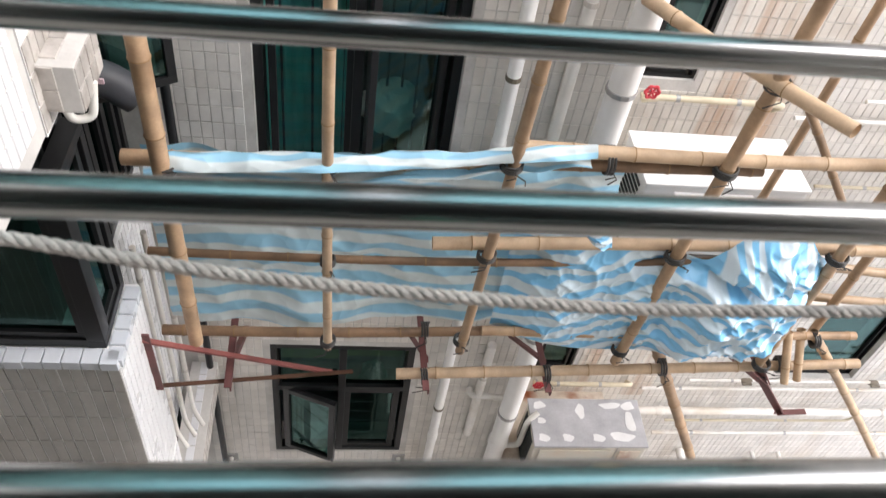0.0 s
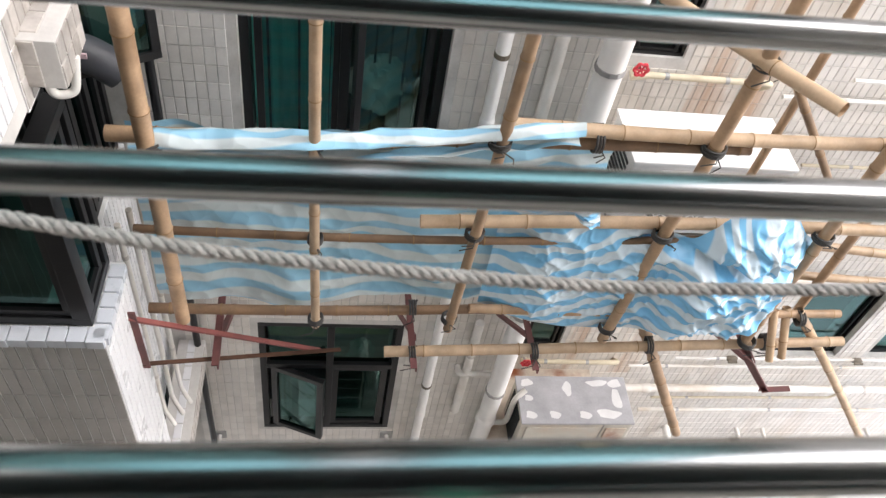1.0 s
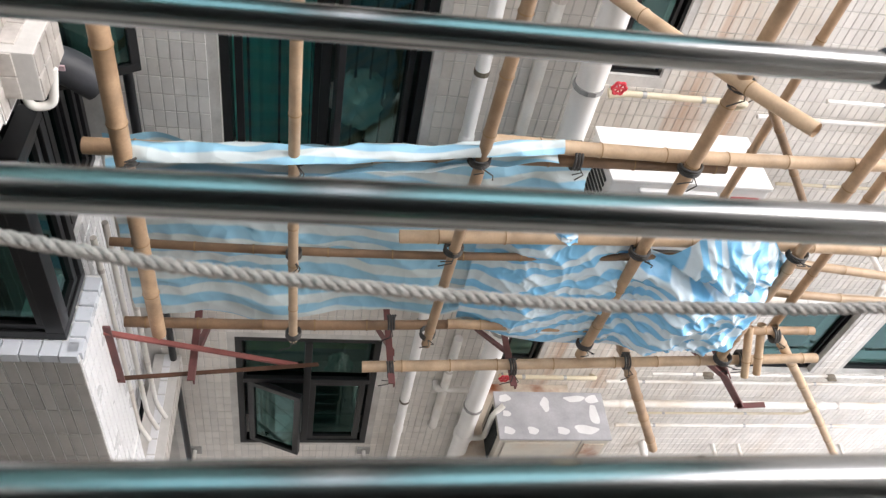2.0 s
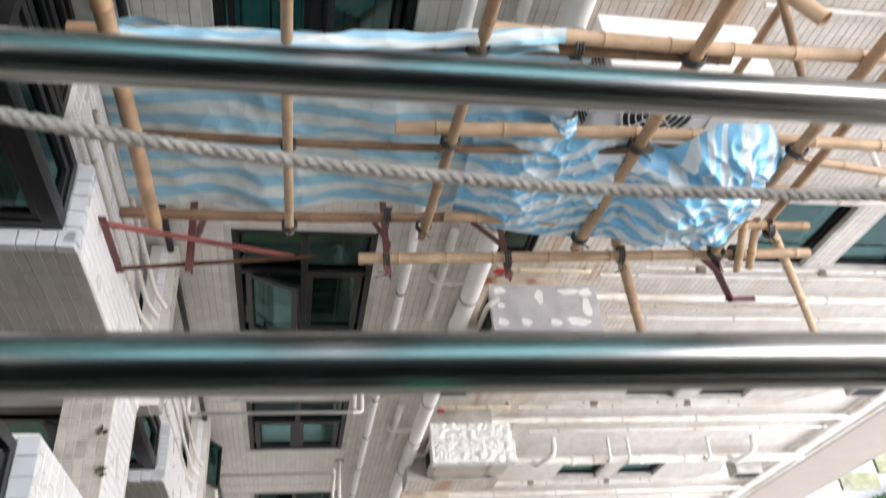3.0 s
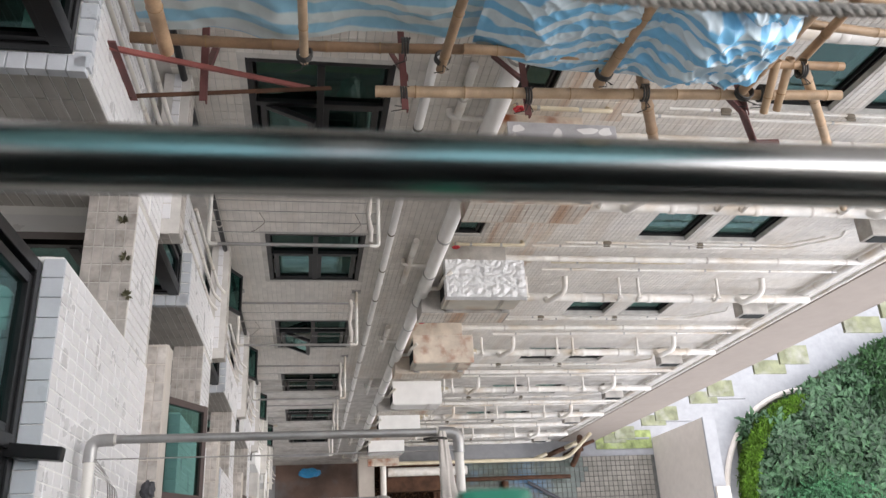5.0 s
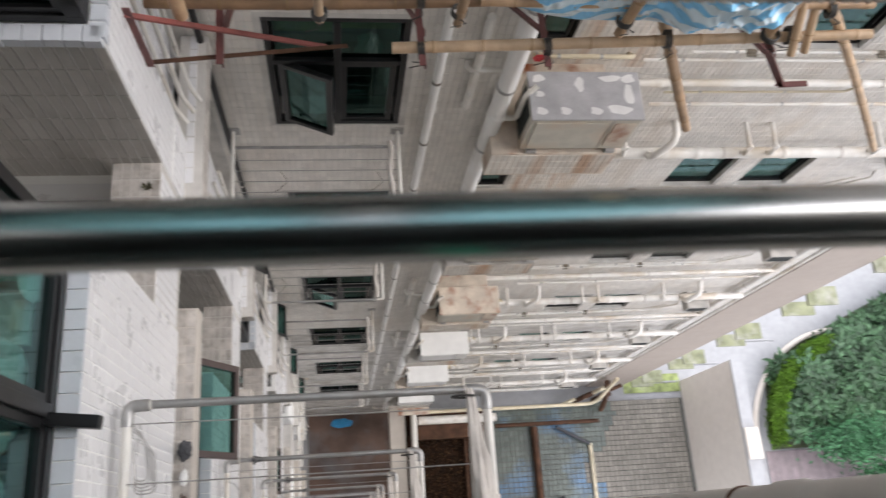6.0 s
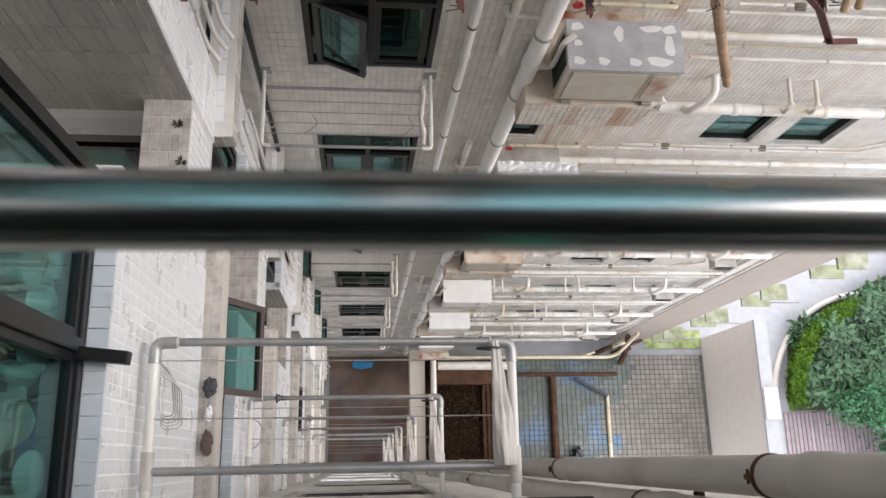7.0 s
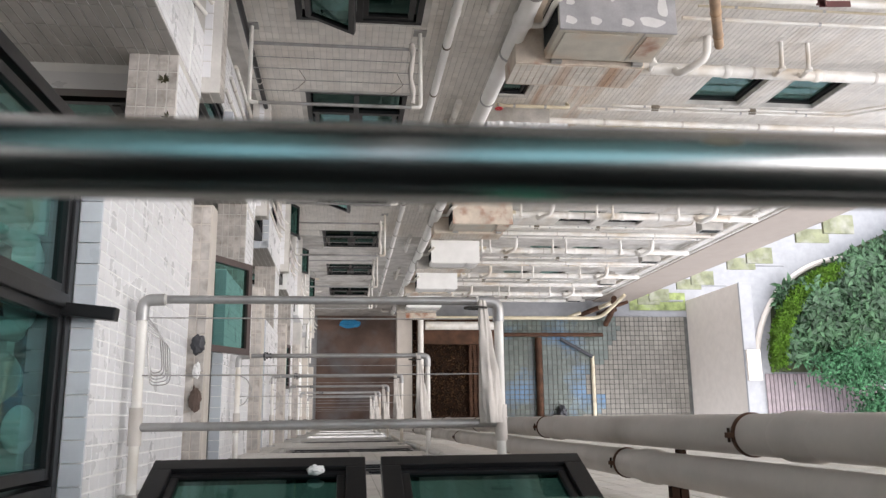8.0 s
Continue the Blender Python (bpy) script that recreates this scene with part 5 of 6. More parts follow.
# ---- pipes along the recessed wall, floor by floor ----
for k in range(8):
    z = -STOREY * (k - 1)
    pipe("valve_pipe", [(1.64, 3.40, -5.28 + z), (2.42, 3.40, -5.28 + z), (2.42, 3.49, -5.38 + z)], 0.019, PIPE_CREAM, "cream water pipe leading to a valve", group="valve pipes", clamps=0.35, clamp_mat=GALV)
    v = thing("valve", "red hand wheel valve on a water pipe", "valve", "red valves", at=(1.6, 3.36, -5.2 + z))
    wheel = bmesh.new()
    cx, cy, cz = 1.605, 3.33, -5.20 + z
    sweep([(cx + 0.036 * (1 + 0.12 * math.cos(6 * a)) * math.cos(a), cy, cz + 0.036 * (1 + 0.12 * math.cos(6 * a)) * math.sin(a)) for a in np.linspace(0, math.tau, 37)], 0.008, 8, wheel)
    for a in (0, 1.05, 2.09):
        sweep([(cx - 0.034 * math.cos(a), cy, cz - 0.034 * math.sin(a)), (cx + 0.034 * math.cos(a), cy, cz + 0.034 * math.sin(a))], 0.006, 6, wheel)
    part("hand_wheel", wheel, RED, v, smooth=True)
    part("stem", sweep([(cx, cy, cz), (cx, 3.40, cz - 0.03)], 0.01, 8), GALV, v)
    part("valve_body", sweep([(1.59, 3.40, -5.29 + z), (1.62, 3.40, -5.28 + z), (1.68, 3.40, -5.28 + z)], [0.028, 0.03, 0.024], 10), PIPE_CREAM, v)
    pipe("water_pipe", [(1.60, 3.40, -5.68 + z), (7.0, 3.40, -5.66 + z)], 0.036, PIPE_WHITE, "white water pipe along the wall", group="water pipes", clamps=0.95, joint=1.9)
    pipe("thin_pipe", [(2.85, 3.42, -6.08 + z), (6.9, 3.42, -6.06 + z)], 0.017, PIPE_WHITE, "thin white pipe along the wall", group="thin wall pipes", clamps=0.9, clamp_mat=GALV)
    pipe("thin_pipe", [(2.92, 3.44, -5.90 + z), (4.66, 3.44, -5.88 + z), (4.72, 3.44, -5.7 + z)], 0.011, PIPE_CREAM, "thin cream conduit along the wall", group="thin wall pipes", clamps=0.8, clamp_mat=GALV)
    pipe("thin_pipe", [(2.9, 3.43, -5.24 + z), (5.6, 3.43, -5.22 + z), (6.0, 3.43, -4.95 + z)], 0.013, PIPE_WHITE, "thin white pipe under the windows", group="thin wall pipes", clamps=0.9, clamp_mat=GALV)
    pipe("thin_pipe", [(2.55, 3.45, -5.40 + z), (5.75, 3.45, -5.37 + z), (6.25, 3.45, -5.0 + z), (6.25, 3.5, -4.9 + z)], 0.015, PIPE_WHITE, "thin white pipe bent up past the windows", group="thin wall pipes", clamps=0.8, clamp_mat=GALV)
    for x in (3.4, 4.55):
        t = thing("pipe_tap", "small brass stop valve on a thin pipe", "valve", "stop valves", at=(x, 3.43, -5.24 + z))
        part("valve_body", sweep([(x - 0.05, 3.43, -5.236 + z), (x - 0.03, 3.43, -5.236 + z), (x + 0.03, 3.43, -5.236 + z), (x + 0.05, 3.43, -5.236 + z)], [0.014, 0.024, 0.024, 0.014], 10), STEEL_DIRT, t, smooth=True)
        part("lever", box(x - 0.06, x + 0.02, 3.37, 3.385, -5.22 + z, -5.20 + z, 0.003), STEEL_DIRT, t)
    dz = -6.92 + z
    pipe("drain_branch", [(2.1, 3.34, dz), (7.02, 3.34, dz - 0.03)], 0.058, PIPE_WHITE, "white drain pipe with sockets and branches", group="drain branches", clamps=1.3, joint=0.95)
    pipe("cream_branch", [(1.75, 3.345, dz + 0.002), (2.75, 3.345, dz)], 0.062, PIPE_CREAM, "yellowed end of a drain pipe", group="cream drain ends")
    pipe("soil_branch", [(3.12, 3.34, dz), (3.12, 3.24, dz + 0.10), (3.3, 3.30, dz + 0.34), (3.3, 3.5, dz + 0.38)], 0.037, PIPE_WHITE, "thick white elbow joining the drain pipe", group="soil branches", corner=0.12)
    pipe("soil_branch", [(5.9, 3.34, dz), (5.9, 3.22, dz + 0.14), (6.1, 3.30, dz + 0.34), (6.1, 3.5, dz + 0.38)], 0.042, PIPE_WHITE, "thick white elbow joining the drain pipe", group="soil branches", corner=0.12)
    for x in (2.62, 2.78, 4.05, 4.32, 5.45):
        t = pipe("trap_pipe", [(x, 3.5, dz + 0.34), (x, 3.24, dz + 0.32), (x + 0.05, 3.26, dz + 0.10), (x + 0.09, 3.34, dz + 0.02)], 0.021, PIPE_WHITE, "small white trap pipe into the drain", group="trap pipes", corner=0.05)
        part("flange", sweep([(x, 3.25, dz + 0.32), (x, 3.225, dz + 0.32)], 0.036, 14), PIPE_WHITE, t)
    h = thing("vent_hood", "grey metal vent hood on the wall", "vent hood", "vent hoods", at=(6.3, 3.5, -7.35 + z))
    part("hood", box(6.12, 6.52, 3.2, 3.5, -7.42 + z, -7.18 + z, 0.02), CONCRETE, h)
    part("louvre", box(6.16, 6.48, 3.19, 3.2, -7.38 + z, -7.22 + z), DARK, h)
for x, y, r in ((6.95, 3.42, 0.045), (7.2, 3.40, 0.03), (7.12, 3.36, 0.022)):
    pipe("downpipe", [(x, y, 4.0), (x, y, -21.5)], r, PIPE_WHITE, "white downpipe beside the corner pier", clamps=1.43, joint=2.85)

# ---- red steel brackets ----
def angle_bar(p0, p1, size, parent, name="arm", material=None):
    a, b = Vector(p0), Vector(p1)
    d = (b - a).normalized()
    m = (b - a).to_track_quat("Y", "Z").to_matrix().to_4x4()
    bm = bmesh.new()
    L = (b - a).length
    box(-size / 2, size / 2, 0, L, -0.004, 0.004, 0, bm)
    box(-size / 2, -size / 2 + 0.008, 0, L, -size, 0.0, 0, bm)
    bmesh.ops.transform(bm, matrix=Matrix.Translation(a) @ m, verts=bm.verts)
    part(name, bm, material or RED_STEEL, parent)


t = thing("wing_bracket", "dull red steel triangular bracket on the white tiled wing", "bracket", at=(FX, 2.1, -3.2))
angle_bar((FX + 0.012, 2.12, -2.95), (FX + 0.012, 2.14, -3.43), 0.05, t, "wall_plate")
angle_bar((FX, 2.12, -2.99), (-0.01, 2.50, -3.80), 0.028, t, material=mat("worn_red_steel", (0.27, 0.085, 0.075), 0.6, vary=0.3, bump=0.2))
angle_bar((FX, 2.14, -3.40), (0.10, 2.50, -3.79), 0.022, t, material=RUST_BROWN)
for x, lab in ((-0.53, 0), (0.47, 0), (1.12, 0)):
    t = thing("scaffold_bracket", "dull red steel bracket carrying the bamboo pole", "bracket", "red scaffold brackets", at=(x, 3.0, -3.5))
    angle_bar((x - 0.02, 2.99, -3.47), (x, 2.18, -3.47), 0.035, t)
    angle_bar((x - 0.02, 2.99, -4.05), (x + 0.01, 2.40, -3.49), 0.03, t, "strut")
t = thing("wall_bracket", "dull red angled steel bracket with a foot plate", "bracket", at=(3.0, 2.6, -4.3))
angle_bar((2.33, 2.6, -3.64), (2.72, 2.6, -3.98), 0.05, t)
angle_bar((2.72, 2.6, -3.98), (3.0, 2.6, -4.34), 0.045, t)
angle_bar((2.47, 2.62, -3.60), (2.74, 2.6, -3.98), 0.045, t, "strut")
angle_bar((2.96, 2.6, -4.35), (3.16, 2.6, -4.33), 0.04, t, "foot")

# ---- bamboo scaffold ----
culm("bamboo_post", (-0.68, 2.22, -0.9), (-0.66, 2.25, -3.18), 0.040, "thick upright bamboo scaffold post")
culm("bamboo_post", (-0.06, 2.25, -0.6), (-0.04, 2.27, -3.23), 0.026, "slim upright bamboo scaffold post", True)
culm("bamboo_post", (0.68, 2.24, -0.9), (0.62, 2.27, -3.24), 0.029, "upright bamboo scaffold post with dark stains")
culm("bamboo_post", (1.56, 2.25, -0.9), (1.46, 2.28, -3.32), 0.033, "weathered upright bamboo scaffold post")
culm("bamboo_post", (2.27, 2.25, -0.9), (2.26, 2.28, -3.30), 0.033, "weathered upright bamboo scaffold post")
culm("bamboo_post", (2.62, 2.5, -0.9), (2.66, 2.5, -3.35), 0.030, "upright bamboo scaffold post set back")
culm("bamboo_ledger", (-0.83, 2.31, -2.075), (0.80, 2.33, -2.01), 0.036, "horizontal bamboo ledger under the tarpaulin")
culm("bamboo_ledger", (0.25, 2.33, -2.035), (1.70, 2.31, -1.975), 0.030, "horizontal bamboo ledger lashed under another", dark=True)
culm("bamboo_ledger", (0.67, 2.32, -1.925), (2.7, 2.31, -1.885), 0.033, "pale horizontal bamboo ledger pole", True)
culm("bamboo_ledger", (-0.82, 2.34, -2.64), (1.95, 2.34, -2.55), 0.022, "thin dark horizontal bamboo ledger", dark=True)
culm("bamboo_ledger", (0.40, 2.32, -2.50), (2.9, 2.30, -2.42), 0.034, "pale horizontal bamboo ledger pole", True)
culm("bamboo_ledger", (-0.84, 2.36, -3.24), (0.95, 2.36, -3.17), 0.030, "dark horizontal bamboo ledger", dark=True)
culm("bamboo_ledger", (0.72, 2.33, -3.14), (2.75, 2.34, -3.12), 0.028, "pale horizontal bamboo ledger pole")
culm("bamboo_ledger", (0.32, 2.30, -3.50), (2.86, 2.30, -3.32), 0.034, "long pale bamboo pole on steel brackets", True)
culm("bamboo_brace", (1.60, 2.41, -3.10), (2.40, 2.42, -4.62), 0.038, "slanting bamboo brace with a hollow end")
culm("bamboo_brace", (2.50, 2.34, -3.1), (3.9, 2.34, -4.8), 0.030, "long slanting pale bamboo brace", True)
culm("bamboo_brace", (1.20, 2.85, -1.55), (1.70, 1.97, -1.485), 0.034, "bamboo pole pointing out with an open hollow end", True)
culm("bamboo_brace", (1.90, 2.5, -1.80), (2.35, 2.5, -2.35), 0.022, "thin slanting bamboo brace")
culm("bamboo_post", (2.02, 2.6, -1.0), (2.0, 2.62, -2.6), 0.024, "thin upright bamboo post set back")

# tarpaulin
def tarp():
    t = thing("tarpaulin", "blue and white striped plastic tarpaulin hung on bamboo", "tarpaulin", at=(0, 2.36, -3.2))

    def sheet(name, fn, nu, nv, uvf, label="", material=TARP):
        bm = bmesh.new()
        uv = bm.loops.layers.uv.new("weave")
        g = [[bm.verts.new(fn(i / nu, j / nv)) for j in range(nv + 1)] for i in range(nu + 1)]
        for i in range(nu):
            for j in range(nv):
                f = bm.faces.new((g[i][j], g[i + 1][j], g[i + 1][j + 1], g[i][j + 1]))
                for lp, (a, b) in zip(f.loops, ((i, j), (i + 1, j), (i + 1, j + 1), (i, j + 1))):
                    lp[uv].uv = uvf(a / nu, b / nv)
        me = bpy.data.meshes.new(name)
        bm.to_mesh(me)
        bm.free()
        me.materials.append(material)
        me.shade_smooth()
        return part(name, me, material, t, label)

    def crease(a, b, c):
        return noise.voronoi((a, b, c))[0][0]

    def hang(u, v):
        x = -0.80 + 2.0 * u
        z = -2.13 - 1.09 * v - 0.03 * math.sin(u * 5) * v
        y = 2.42 + 0.02 * math.sin(v * 9 + 4 * noise.noise((x * 2, v * 2, 0))) + 0.05 * noise.noise((x * 3, z * 3, 2)) + 0.03 * abs(noise.noise((x * 5 + z * 3, z * 6 - x * 2, 5))) + 0.022 * crease(x * 3, z * 3.5, 2.5)
        return (x, y, z)
    sheet("hanging_sheet", hang, 170, 110, lambda u, v: (2.0 * u, 1.09 * v + 0.03 * math.sin(u * 7)), "single layer of the tarpaulin, painted paler for light through it", TARP_LIT)

    def roll(u, v):
        x = -0.655 + 1.62 * u
        w = math.tau * 0.8 * v + 0.4
        r = 0.040 + 0.016 * noise.noise((x * 5, v * 3, 1)) + 0.035 * crease(x * 5, v * 4, 3.5) - 0.015 * u
        return (x, 2.272 - r * math.cos(w), -2.085 + 0.11 * u + 0.13 * max(0, u - 0.5) + r * math.sin(w) * 1.1)
    # the paler copy again, for the whitish gloss on the roll
    sheet("rolled_edge", roll, 160, 40, lambda u, v: (1.7 * u, 0.035 + 0.40 * v + 0.03 * math.sin(u * 11)), "bunched upper edge of the tarpaulin", TARP_LIT)

    def along(x, stops):
        for (x0, z0), (x1, z1) in zip(stops, stops[1:]):
            if x <= x1:
                w = max(0.0, (x - x0) / (x1 - x0))
                w = w * w * (3 - 2 * w)
                return z0 + (z1 - z0) * w
        return stops[-1][1]

    def fold(a, b, c):
        return (1 - min(1.0, abs(noise.noise((a, b, c))) * 2.6)) ** 2

    LOW = ((0.76, -3.16), (0.94, -3.22), (1.28, -3.27), (1.60, -3.26), (1.78, -3.19), (2.02, -3.16), (2.28, -2.98))
    HIGH = ((0.76, -2.46), (1.45, -2.46), (1.64, -2.52), (1.82, -2.30), (2.0, -2.28), (2.28, -2.50))
    DEEP = ((0.76, 0.01), (1.1, 0.03), (1.58, 0.05), (1.76, 0.18), (1.96, 0.20), (2.14, 0.15), (2.28, 0.05))

    def bundle(u, v):
        x = 0.77 + 1.50 * u
        top, low = along(x, HIGH), along(x, LOW)
        z = top + (low - top) * v
        edge = min(1.0, 7 * min(v, 1 - v) + 0.1) * min(1.0, 9 * (1 - u) + 0.15, 6 * u)
        belly = along(x, DEEP) * math.sin(math.pi * min(1, 0.06 + 0.88 * v)) ** 0.6
        split = -2.60 + 0.05 * math.sin(x * 5)
        cleft = 0.12 * min(1, max(0, x - 1.30) * 4) * math.exp(-((z - split) / 0.035) ** 2)
        right = min(1.0, max(0.12, (x - 1.25) * 2.2))
        q, p = 0.75 * x + 0.66 * z, 0.66 * x - 0.75 * z
        crum = 0.045 * (0.4 + 0.6 * right) * fold(q * 2.6, p * 1.1, 3) + 0.03 * right * fold(q * 1.5 + 4, p * 5.0, 7) + 0.024 * (0.4 + right) * fold(q * 7.0, p * 4.0, 1) + 0.015 * (0.4 + right) * fold(q * 13, p * 15, 9) + 0.04 * right * noise.noise((x * 3, z * 4, 2))
        sway = 0.02 * edge * noise.noise((x * 6, z * 6, 5))
        return (x + sway, 2.39 - 0.05 * min(1.0, max(0.0, x - 0.8) * 4) - belly - edge * (crum - cleft), z + 0.018 * edge * noise.noise((x * 8, z * 8, 8)))

    def weave(u, v):
        x, _, z = bundle(u, v)
        turn = min(1.0, max(0.0, (x - 1.45) * 2.5)) * min(1.0, max(0.0, (z + 2.72) * 6))
        slant = 0.45 * max(0, x - 0.95) * max(0, 1 - turn)
        warp = 0.05 * noise.noise((x * 4, z * 5, 3)) + 0.03 * noise.noise((x * 11, z * 11, 6))
        return (x, (1 - turn) * (-z * 1.05 + slant) + turn * (x * 1.0 + 0.35 * z + 2.2) + warp)
    sheet("gathered_end", bundle, 260, 150, weave, "crumpled gathered end of the tarpaulin")

    def tip(u, v):
        x = 1.02 + 0.13 * u
        return (x + 0.03 * v, 2.27 - 0.03 * math.sin(math.pi * u) - 0.012 * fold(x * 20, v * 6, 2), -2.30 - (0.06 + 0.12 * u * (1 - 0.5 * u)) * v)
    sheet("loose_tip", tip, 24, 24, lambda u, v: (u * 0.13, 0.2 * v + 0.1 * u), "loose corner of the tarpaulin hanging over the pole")
    return t


tarp()

# lashings where the poles cross
for p, d, r in (((-0.05, 2.27, -2.03), (0, 0, 1), 0.034), ((0.65, 2.27, -1.98), (0, 0, 1), 0.042), ((1.52, 2.27, -1.95), (0, 0, 1), 0.046), ((0.64, 2.28, -2.52), (0, 0, 1), 0.04), ((1.49, 2.27, -2.47), (0, 0, 1), 0.044),
                ((-0.05, 2.29, -2.61), (0, 0, 1), 0.03), ((0.47, 2.28, -3.49), (1, 0, 0.05), 0.042), ((1.12, 2.28, -3.44), (1, 0, 0.05), 0.042), ((1.75, 2.30, -3.39), (1, 0, 0.05), 0.046), ((1.05, 2.32, -1.97), (1, 0, 0), 0.06),
                ((-0.66, 2.25, -2.06), (0, 0, 1), 0.046), ((1.46, 2.29, -3.22), (0, 0, 1), 0.04), ((2.27, 2.27, -3.30), (0, 0, 1), 0.044), ((2.26, 2.27, -2.44), (0, 0, 1), 0.046), ((2.4, 2.30, -3.34), (1, 0, 0.05), 0.046),
                ((-0.04, 2.28, -3.19), (0, 0, 1), 0.034), ((0.62, 2.29, -3.17), (0, 0, 1), 0.036), ((2.52, 2.32, -3.14), (1, 0, 0), 0.042), ((0.44, 2.35, -3.17), (1, 0, 0), 0.036), ((1.55, 2.27, -1.53), (0, 0, 1), 0.045)):
    lashing(p, d, r)
for x, y in ((2.36, 2.2), (2.44, 2.22)):
    culm("bamboo_stub", (x, y + 0.14, -3.10), (x + 0.04, y - 0.01, -3.36), 0.026, "short bamboo stub tied at the scaffold corner", True)
culm("bamboo_ledger", (2.4, 2.6, -2.85), (3.3, 2.6, -2.95), 0.03, "pale bamboo pole end at the scaffold corner", True)
culm("bamboo_ledger", (2.5, 2.55, -3.05), (3.4, 2.55, -3.10), 0.028, "pale bamboo pole end at the scaffold corner", True)

# near wall tiles as single pieces
tm = mesh_of("tile", [(0, 0, 0), (0.048, 0, 0), (0.048, 0, 0.094), (0, 0, 0.094), (0.0015, -0.004, 0.0015), (0.0465, -0.004, 0.0015), (0.0465, -0.004, 0.0925), (0.0015, -0.004, 0.0925)],
             [(4, 5, 6, 7), (0, 1, 5, 4), (1, 2, 6, 5), (2, 3, 7, 6), (3, 0, 4, 7)], TILE_PIECE)
for i in range(9):
    for j in range(29):
        x, z = -0.882 + 0.052 * i + 0.002, 0.0 - 0.098 * (j + 1) + 0.002
        if x + 0.05 > -0.43 and z < 0.09 and (z + 0.098 > -2.76 and z < -1.40 or z > -0.0):
            continue
        ob = new("tile", tm)
        ob.parent = opp
        ob.location = (x, 3.0 + random.uniform(-0.0006, 0.0006), z)

# litter caught on the ledge beam of the wing
for c, sz, m, lab, sd in (((-0.80, 0.44, -4.42), (0.035, 0.05, 0.025), RUBBER, "black rag caught on the ledge beam", 51), ((-0.80, 0.30, -4.42), (0.02, 0.04, 0.02), AC_WHITE, "scrap of white plastic on the ledge beam", 52),
                          ((-0.80, 0.15, -4.42), (0.03, 0.06, 0.022), mat("brown_rag", (0.12, 0.085, 0.07), 0.9), "brown rag caught on the ledge beam", 53)):
    cloth_heap("litter", c, sz, m, lab, sd)
rg2 = np.random.RandomState(9)
DRY_WEED = mat("dry_weed", (0.07, 0.065, 0.03), 0.8, vary=0.4)
for i in range(3):
    c = (-0.93 + 0.03 * i, 1.70 - 0.2 * i, -3.856)
    t = thing("wall_weed", "small dry weed growing on the ledge beam", "weed", "weeds on the ledge", at=c)
    bm = bmesh.new()
    for j in range(14):
        a = rg2.uniform(0, 6.28)
        q = Vector(c)
        e = q + Vector((0.03 * math.cos(a), 0.03 * math.sin(a), rg2.uniform(0.0, 0.03)))
        n = Vector((-math.sin(a), math.cos(a), 0)) * 0.006
        vs = [bm.verts.new(p) for p in (q, (q + e) / 2 + n, e, (q + e) / 2 - n)]
        bm.faces.new(vs)
    part("leaves", bm, DRY_WEED, t)

# household things on the inner sill of the near bay, behind the green glass
for i, (y, x, z, r) in enumerate(((0.70, -1.12, -2.74, 0.10), (0.52, -1.3, -2.74, 0.13), (0.18, -1.1, -2.74, 0.09), (0.05, -1.25, -2.74, 0.11), (0.86, -1.25, -2.74, 0.08))):
    b = thing("basin", "pale plastic basin on the inner window sill", "basin", "basins behind the bay window", at=(x, y, z))
    part("bowl", sweep([(x, y, z), (x, y, z + 0.004), (x, y, z + 0.09), (x, y, z + 0.095), (x, y, z + 0.02)], [r * 0.7, r * 0.72, r, r * 0.95, r * 0.66], 28), AC_WHITE if i % 2 else CLOTH_PALE, b, smooth=True)
for i, (y, x) in enumerate(((0.33, -1.08), (0.62, -1.06), (0.92, -1.08), (-0.12, -1.1))):
    b = thing("bottle", "pale plastic bottle on the inner window sill", "bottle", "bottles behind the bay window", at=(x, y, -2.76))
    part("flask", sweep([(x, y, -2.76), (x, y, -2.75), (x, y, -2.60), (x, y, -2.57), (x, y, -2.54)], [0.03, 0.035, 0.035, 0.014, 0.014], 16), AC_WHITE, b, smooth=True)
    part("cap", sweep([(x, y, -2.539), (x, y, -2.51)], 0.016, 14), CURTAIN, b, "green screw cap")
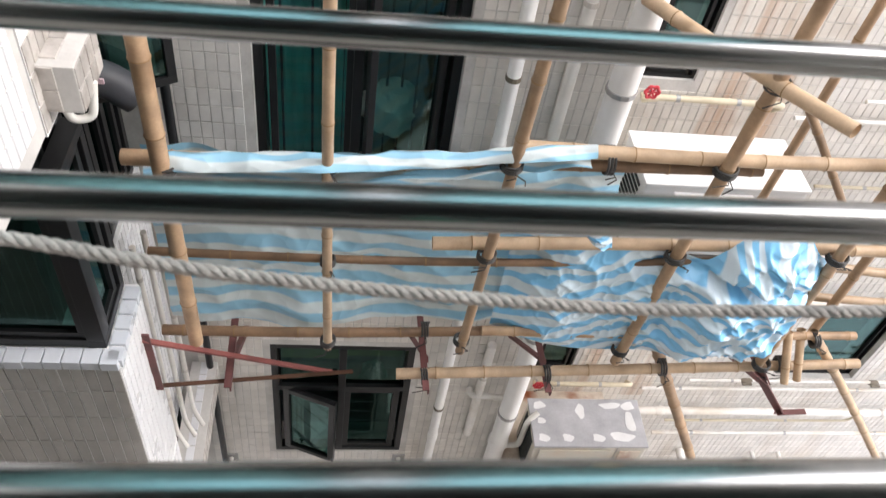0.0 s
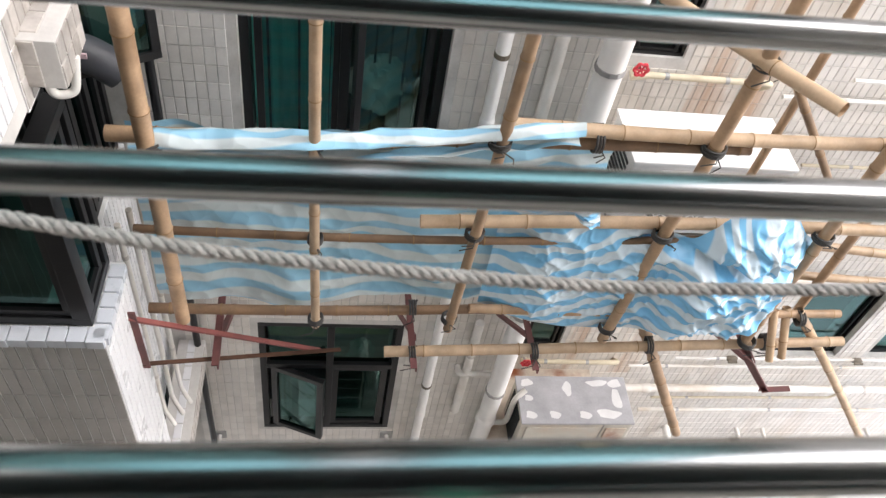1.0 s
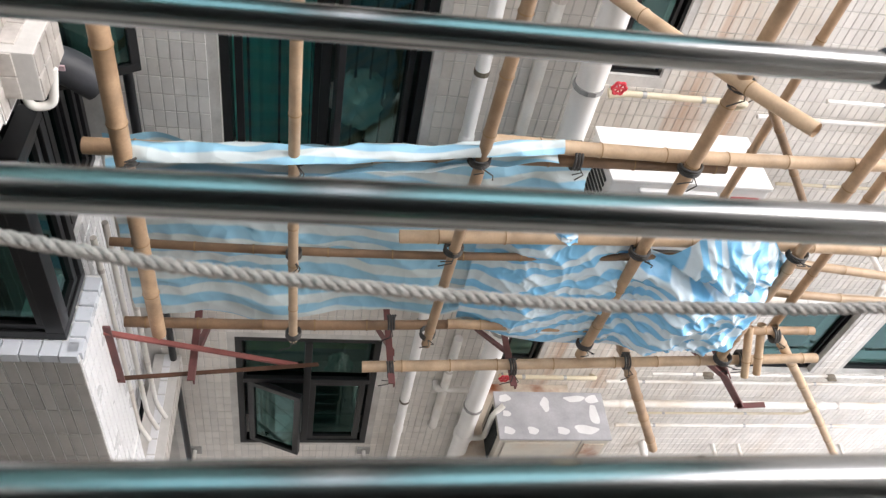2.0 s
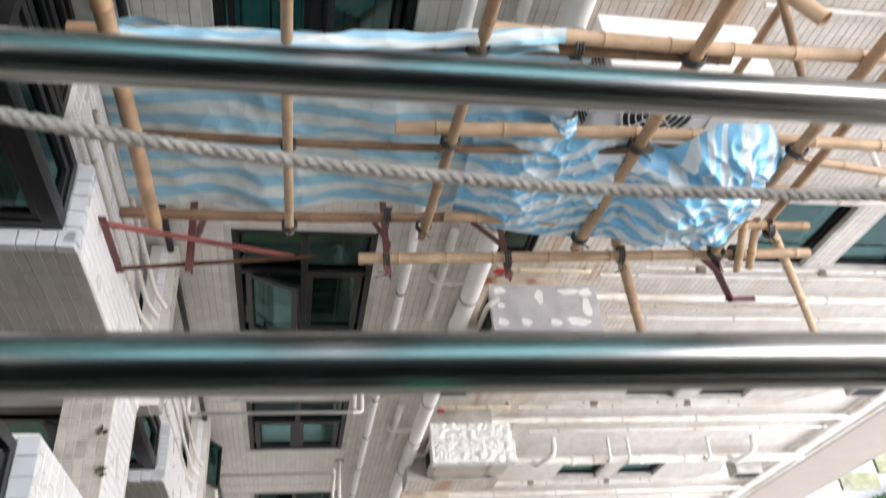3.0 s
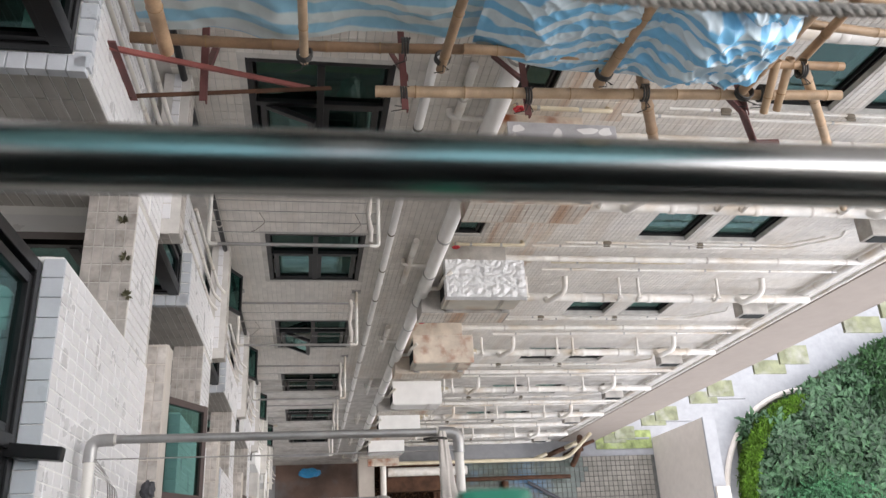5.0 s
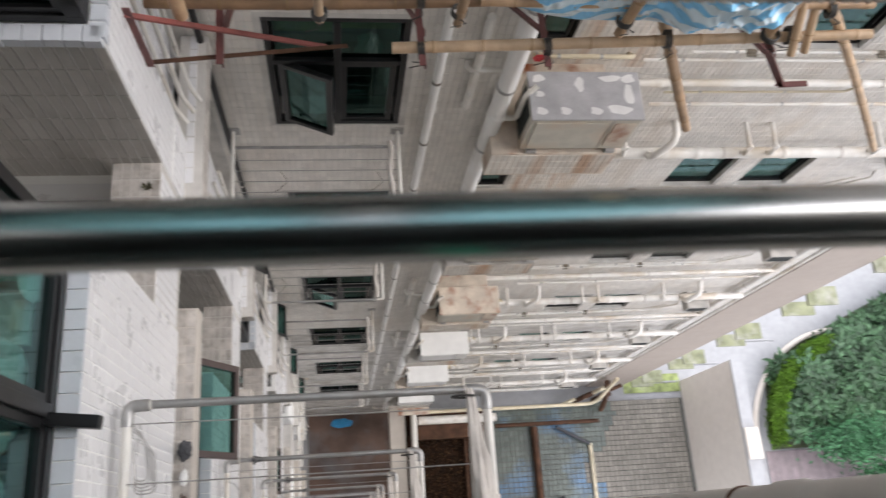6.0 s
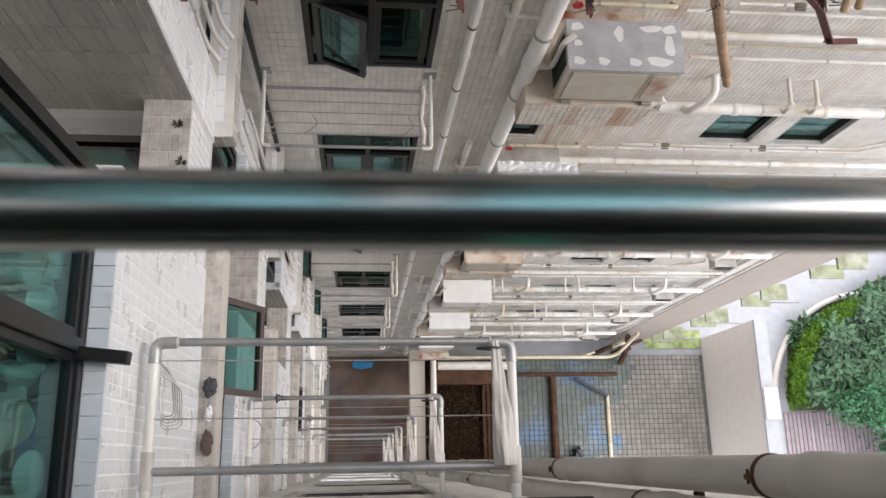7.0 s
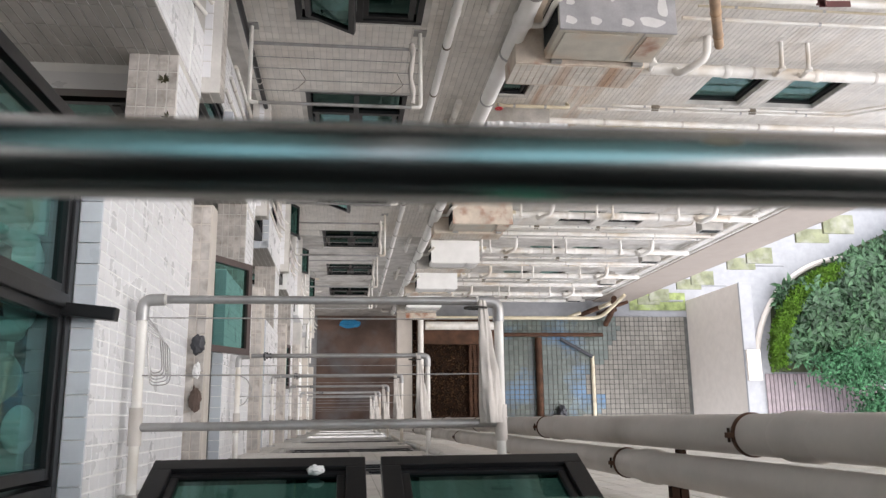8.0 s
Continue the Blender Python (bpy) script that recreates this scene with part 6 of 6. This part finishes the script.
for i, (x, y, a, b, h) in enumerate(((-1.06, 0.74, 0.05, 0.09, 0.03), (-1.15, 0.93, 0.10, 0.05, 0.04), (-1.22, 0.80, 0.05, 0.12, 0.02), (-1.08, -0.08, 0.06, 0.07, 0.05), (-1.30, 0.02, 0.12, 0.05, 0.03), (-1.10, 0.24, 0.02, 0.12, 0.06), (-1.36, 0.62, 0.10, 0.07, 0.09))):
    solid("carton", box(x - a, x + a, y - b, y + b, -2.762, -2.762 + h, 0.004), (AC_WHITE, CURTAIN, CLOTH_PALE)[i % 3], "pale carton on the shelf behind the glass", "carton", "cartons behind the bay window")
for i, (x, y) in enumerate(((-1.04, 0.56), (-1.05, 0.40), (-1.0, 0.86), (-1.16, 0.12), (-1.02, 0.02))):
    plate = bmesh.new()
    bmesh.ops.create_uvsphere(plate, u_segments=24, v_segments=10, radius=1.0)
    bmesh.ops.transform(plate, matrix=Matrix.Translation((x, y, -2.70)) @ Matrix.Rotation(radians(70), 4, "Y") @ Matrix.Diagonal((0.075, 0.075, 0.012, 1)), verts=plate.verts)
    solid("plate", plate, AC_WHITE, "white plate leaning on the shelf behind glass", "plate", "plates behind the bay window", smooth=True)
solid("sill_shelf", box(-1.98, -0.995, -0.2, 1.05, -2.798, -2.762, 0.004), DARK, "dark shelf inside the bay window", "shelf")

# pointed iron fence at the edge of the drain pit
f = thing("iron_fence", "low rusted iron fence with pointed pickets", "fence", at=(3.0, 0.08, GROUND))
for i in range(16):
    x = 2.1 + i * 0.14
    part("picket", sweep([(x, 0.08, GROUND), (x, 0.08, GROUND + 0.55), (x, 0.08, GROUND + 0.7)], [0.014, 0.014, 0.002], 6), RUST_BROWN, f)
part("rail", sweep([(2.05, 0.08, GROUND + 0.35), (4.25, 0.08, GROUND + 0.35)], 0.015, 6), RUST_BROWN, f)

# open black sash of the set-back window above the duct
t = thing("open_sash", "black framed narrow sash swung open", "window sash", at=(-0.7, 2.6, -1.9))
fr = bmesh.new()
for a, b, c, d in ((0, 0.4, 0, 0.035), (0, 0.4, 0.80, 0.835), (0, 0.035, 0.035, 0.80), (0.365, 0.4, 0.035, 0.80)):
    box(a, b, -0.018, 0.018, c, d, 0.004, fr)
g = box(0.035, 0.365, -0.003, 0.003, 0.035, 0.80)
m = Matrix.Translation((-1.0, 2.40, -1.93)) @ Matrix.Rotation(radians(32), 4, "Z")
for q in (fr, g):
    bmesh.ops.transform(q, matrix=m, verts=q.verts)
part("frame", fr, BLACK_METAL, t)
part("pane", g, GLASS_DARK, t).visible_shadow = False
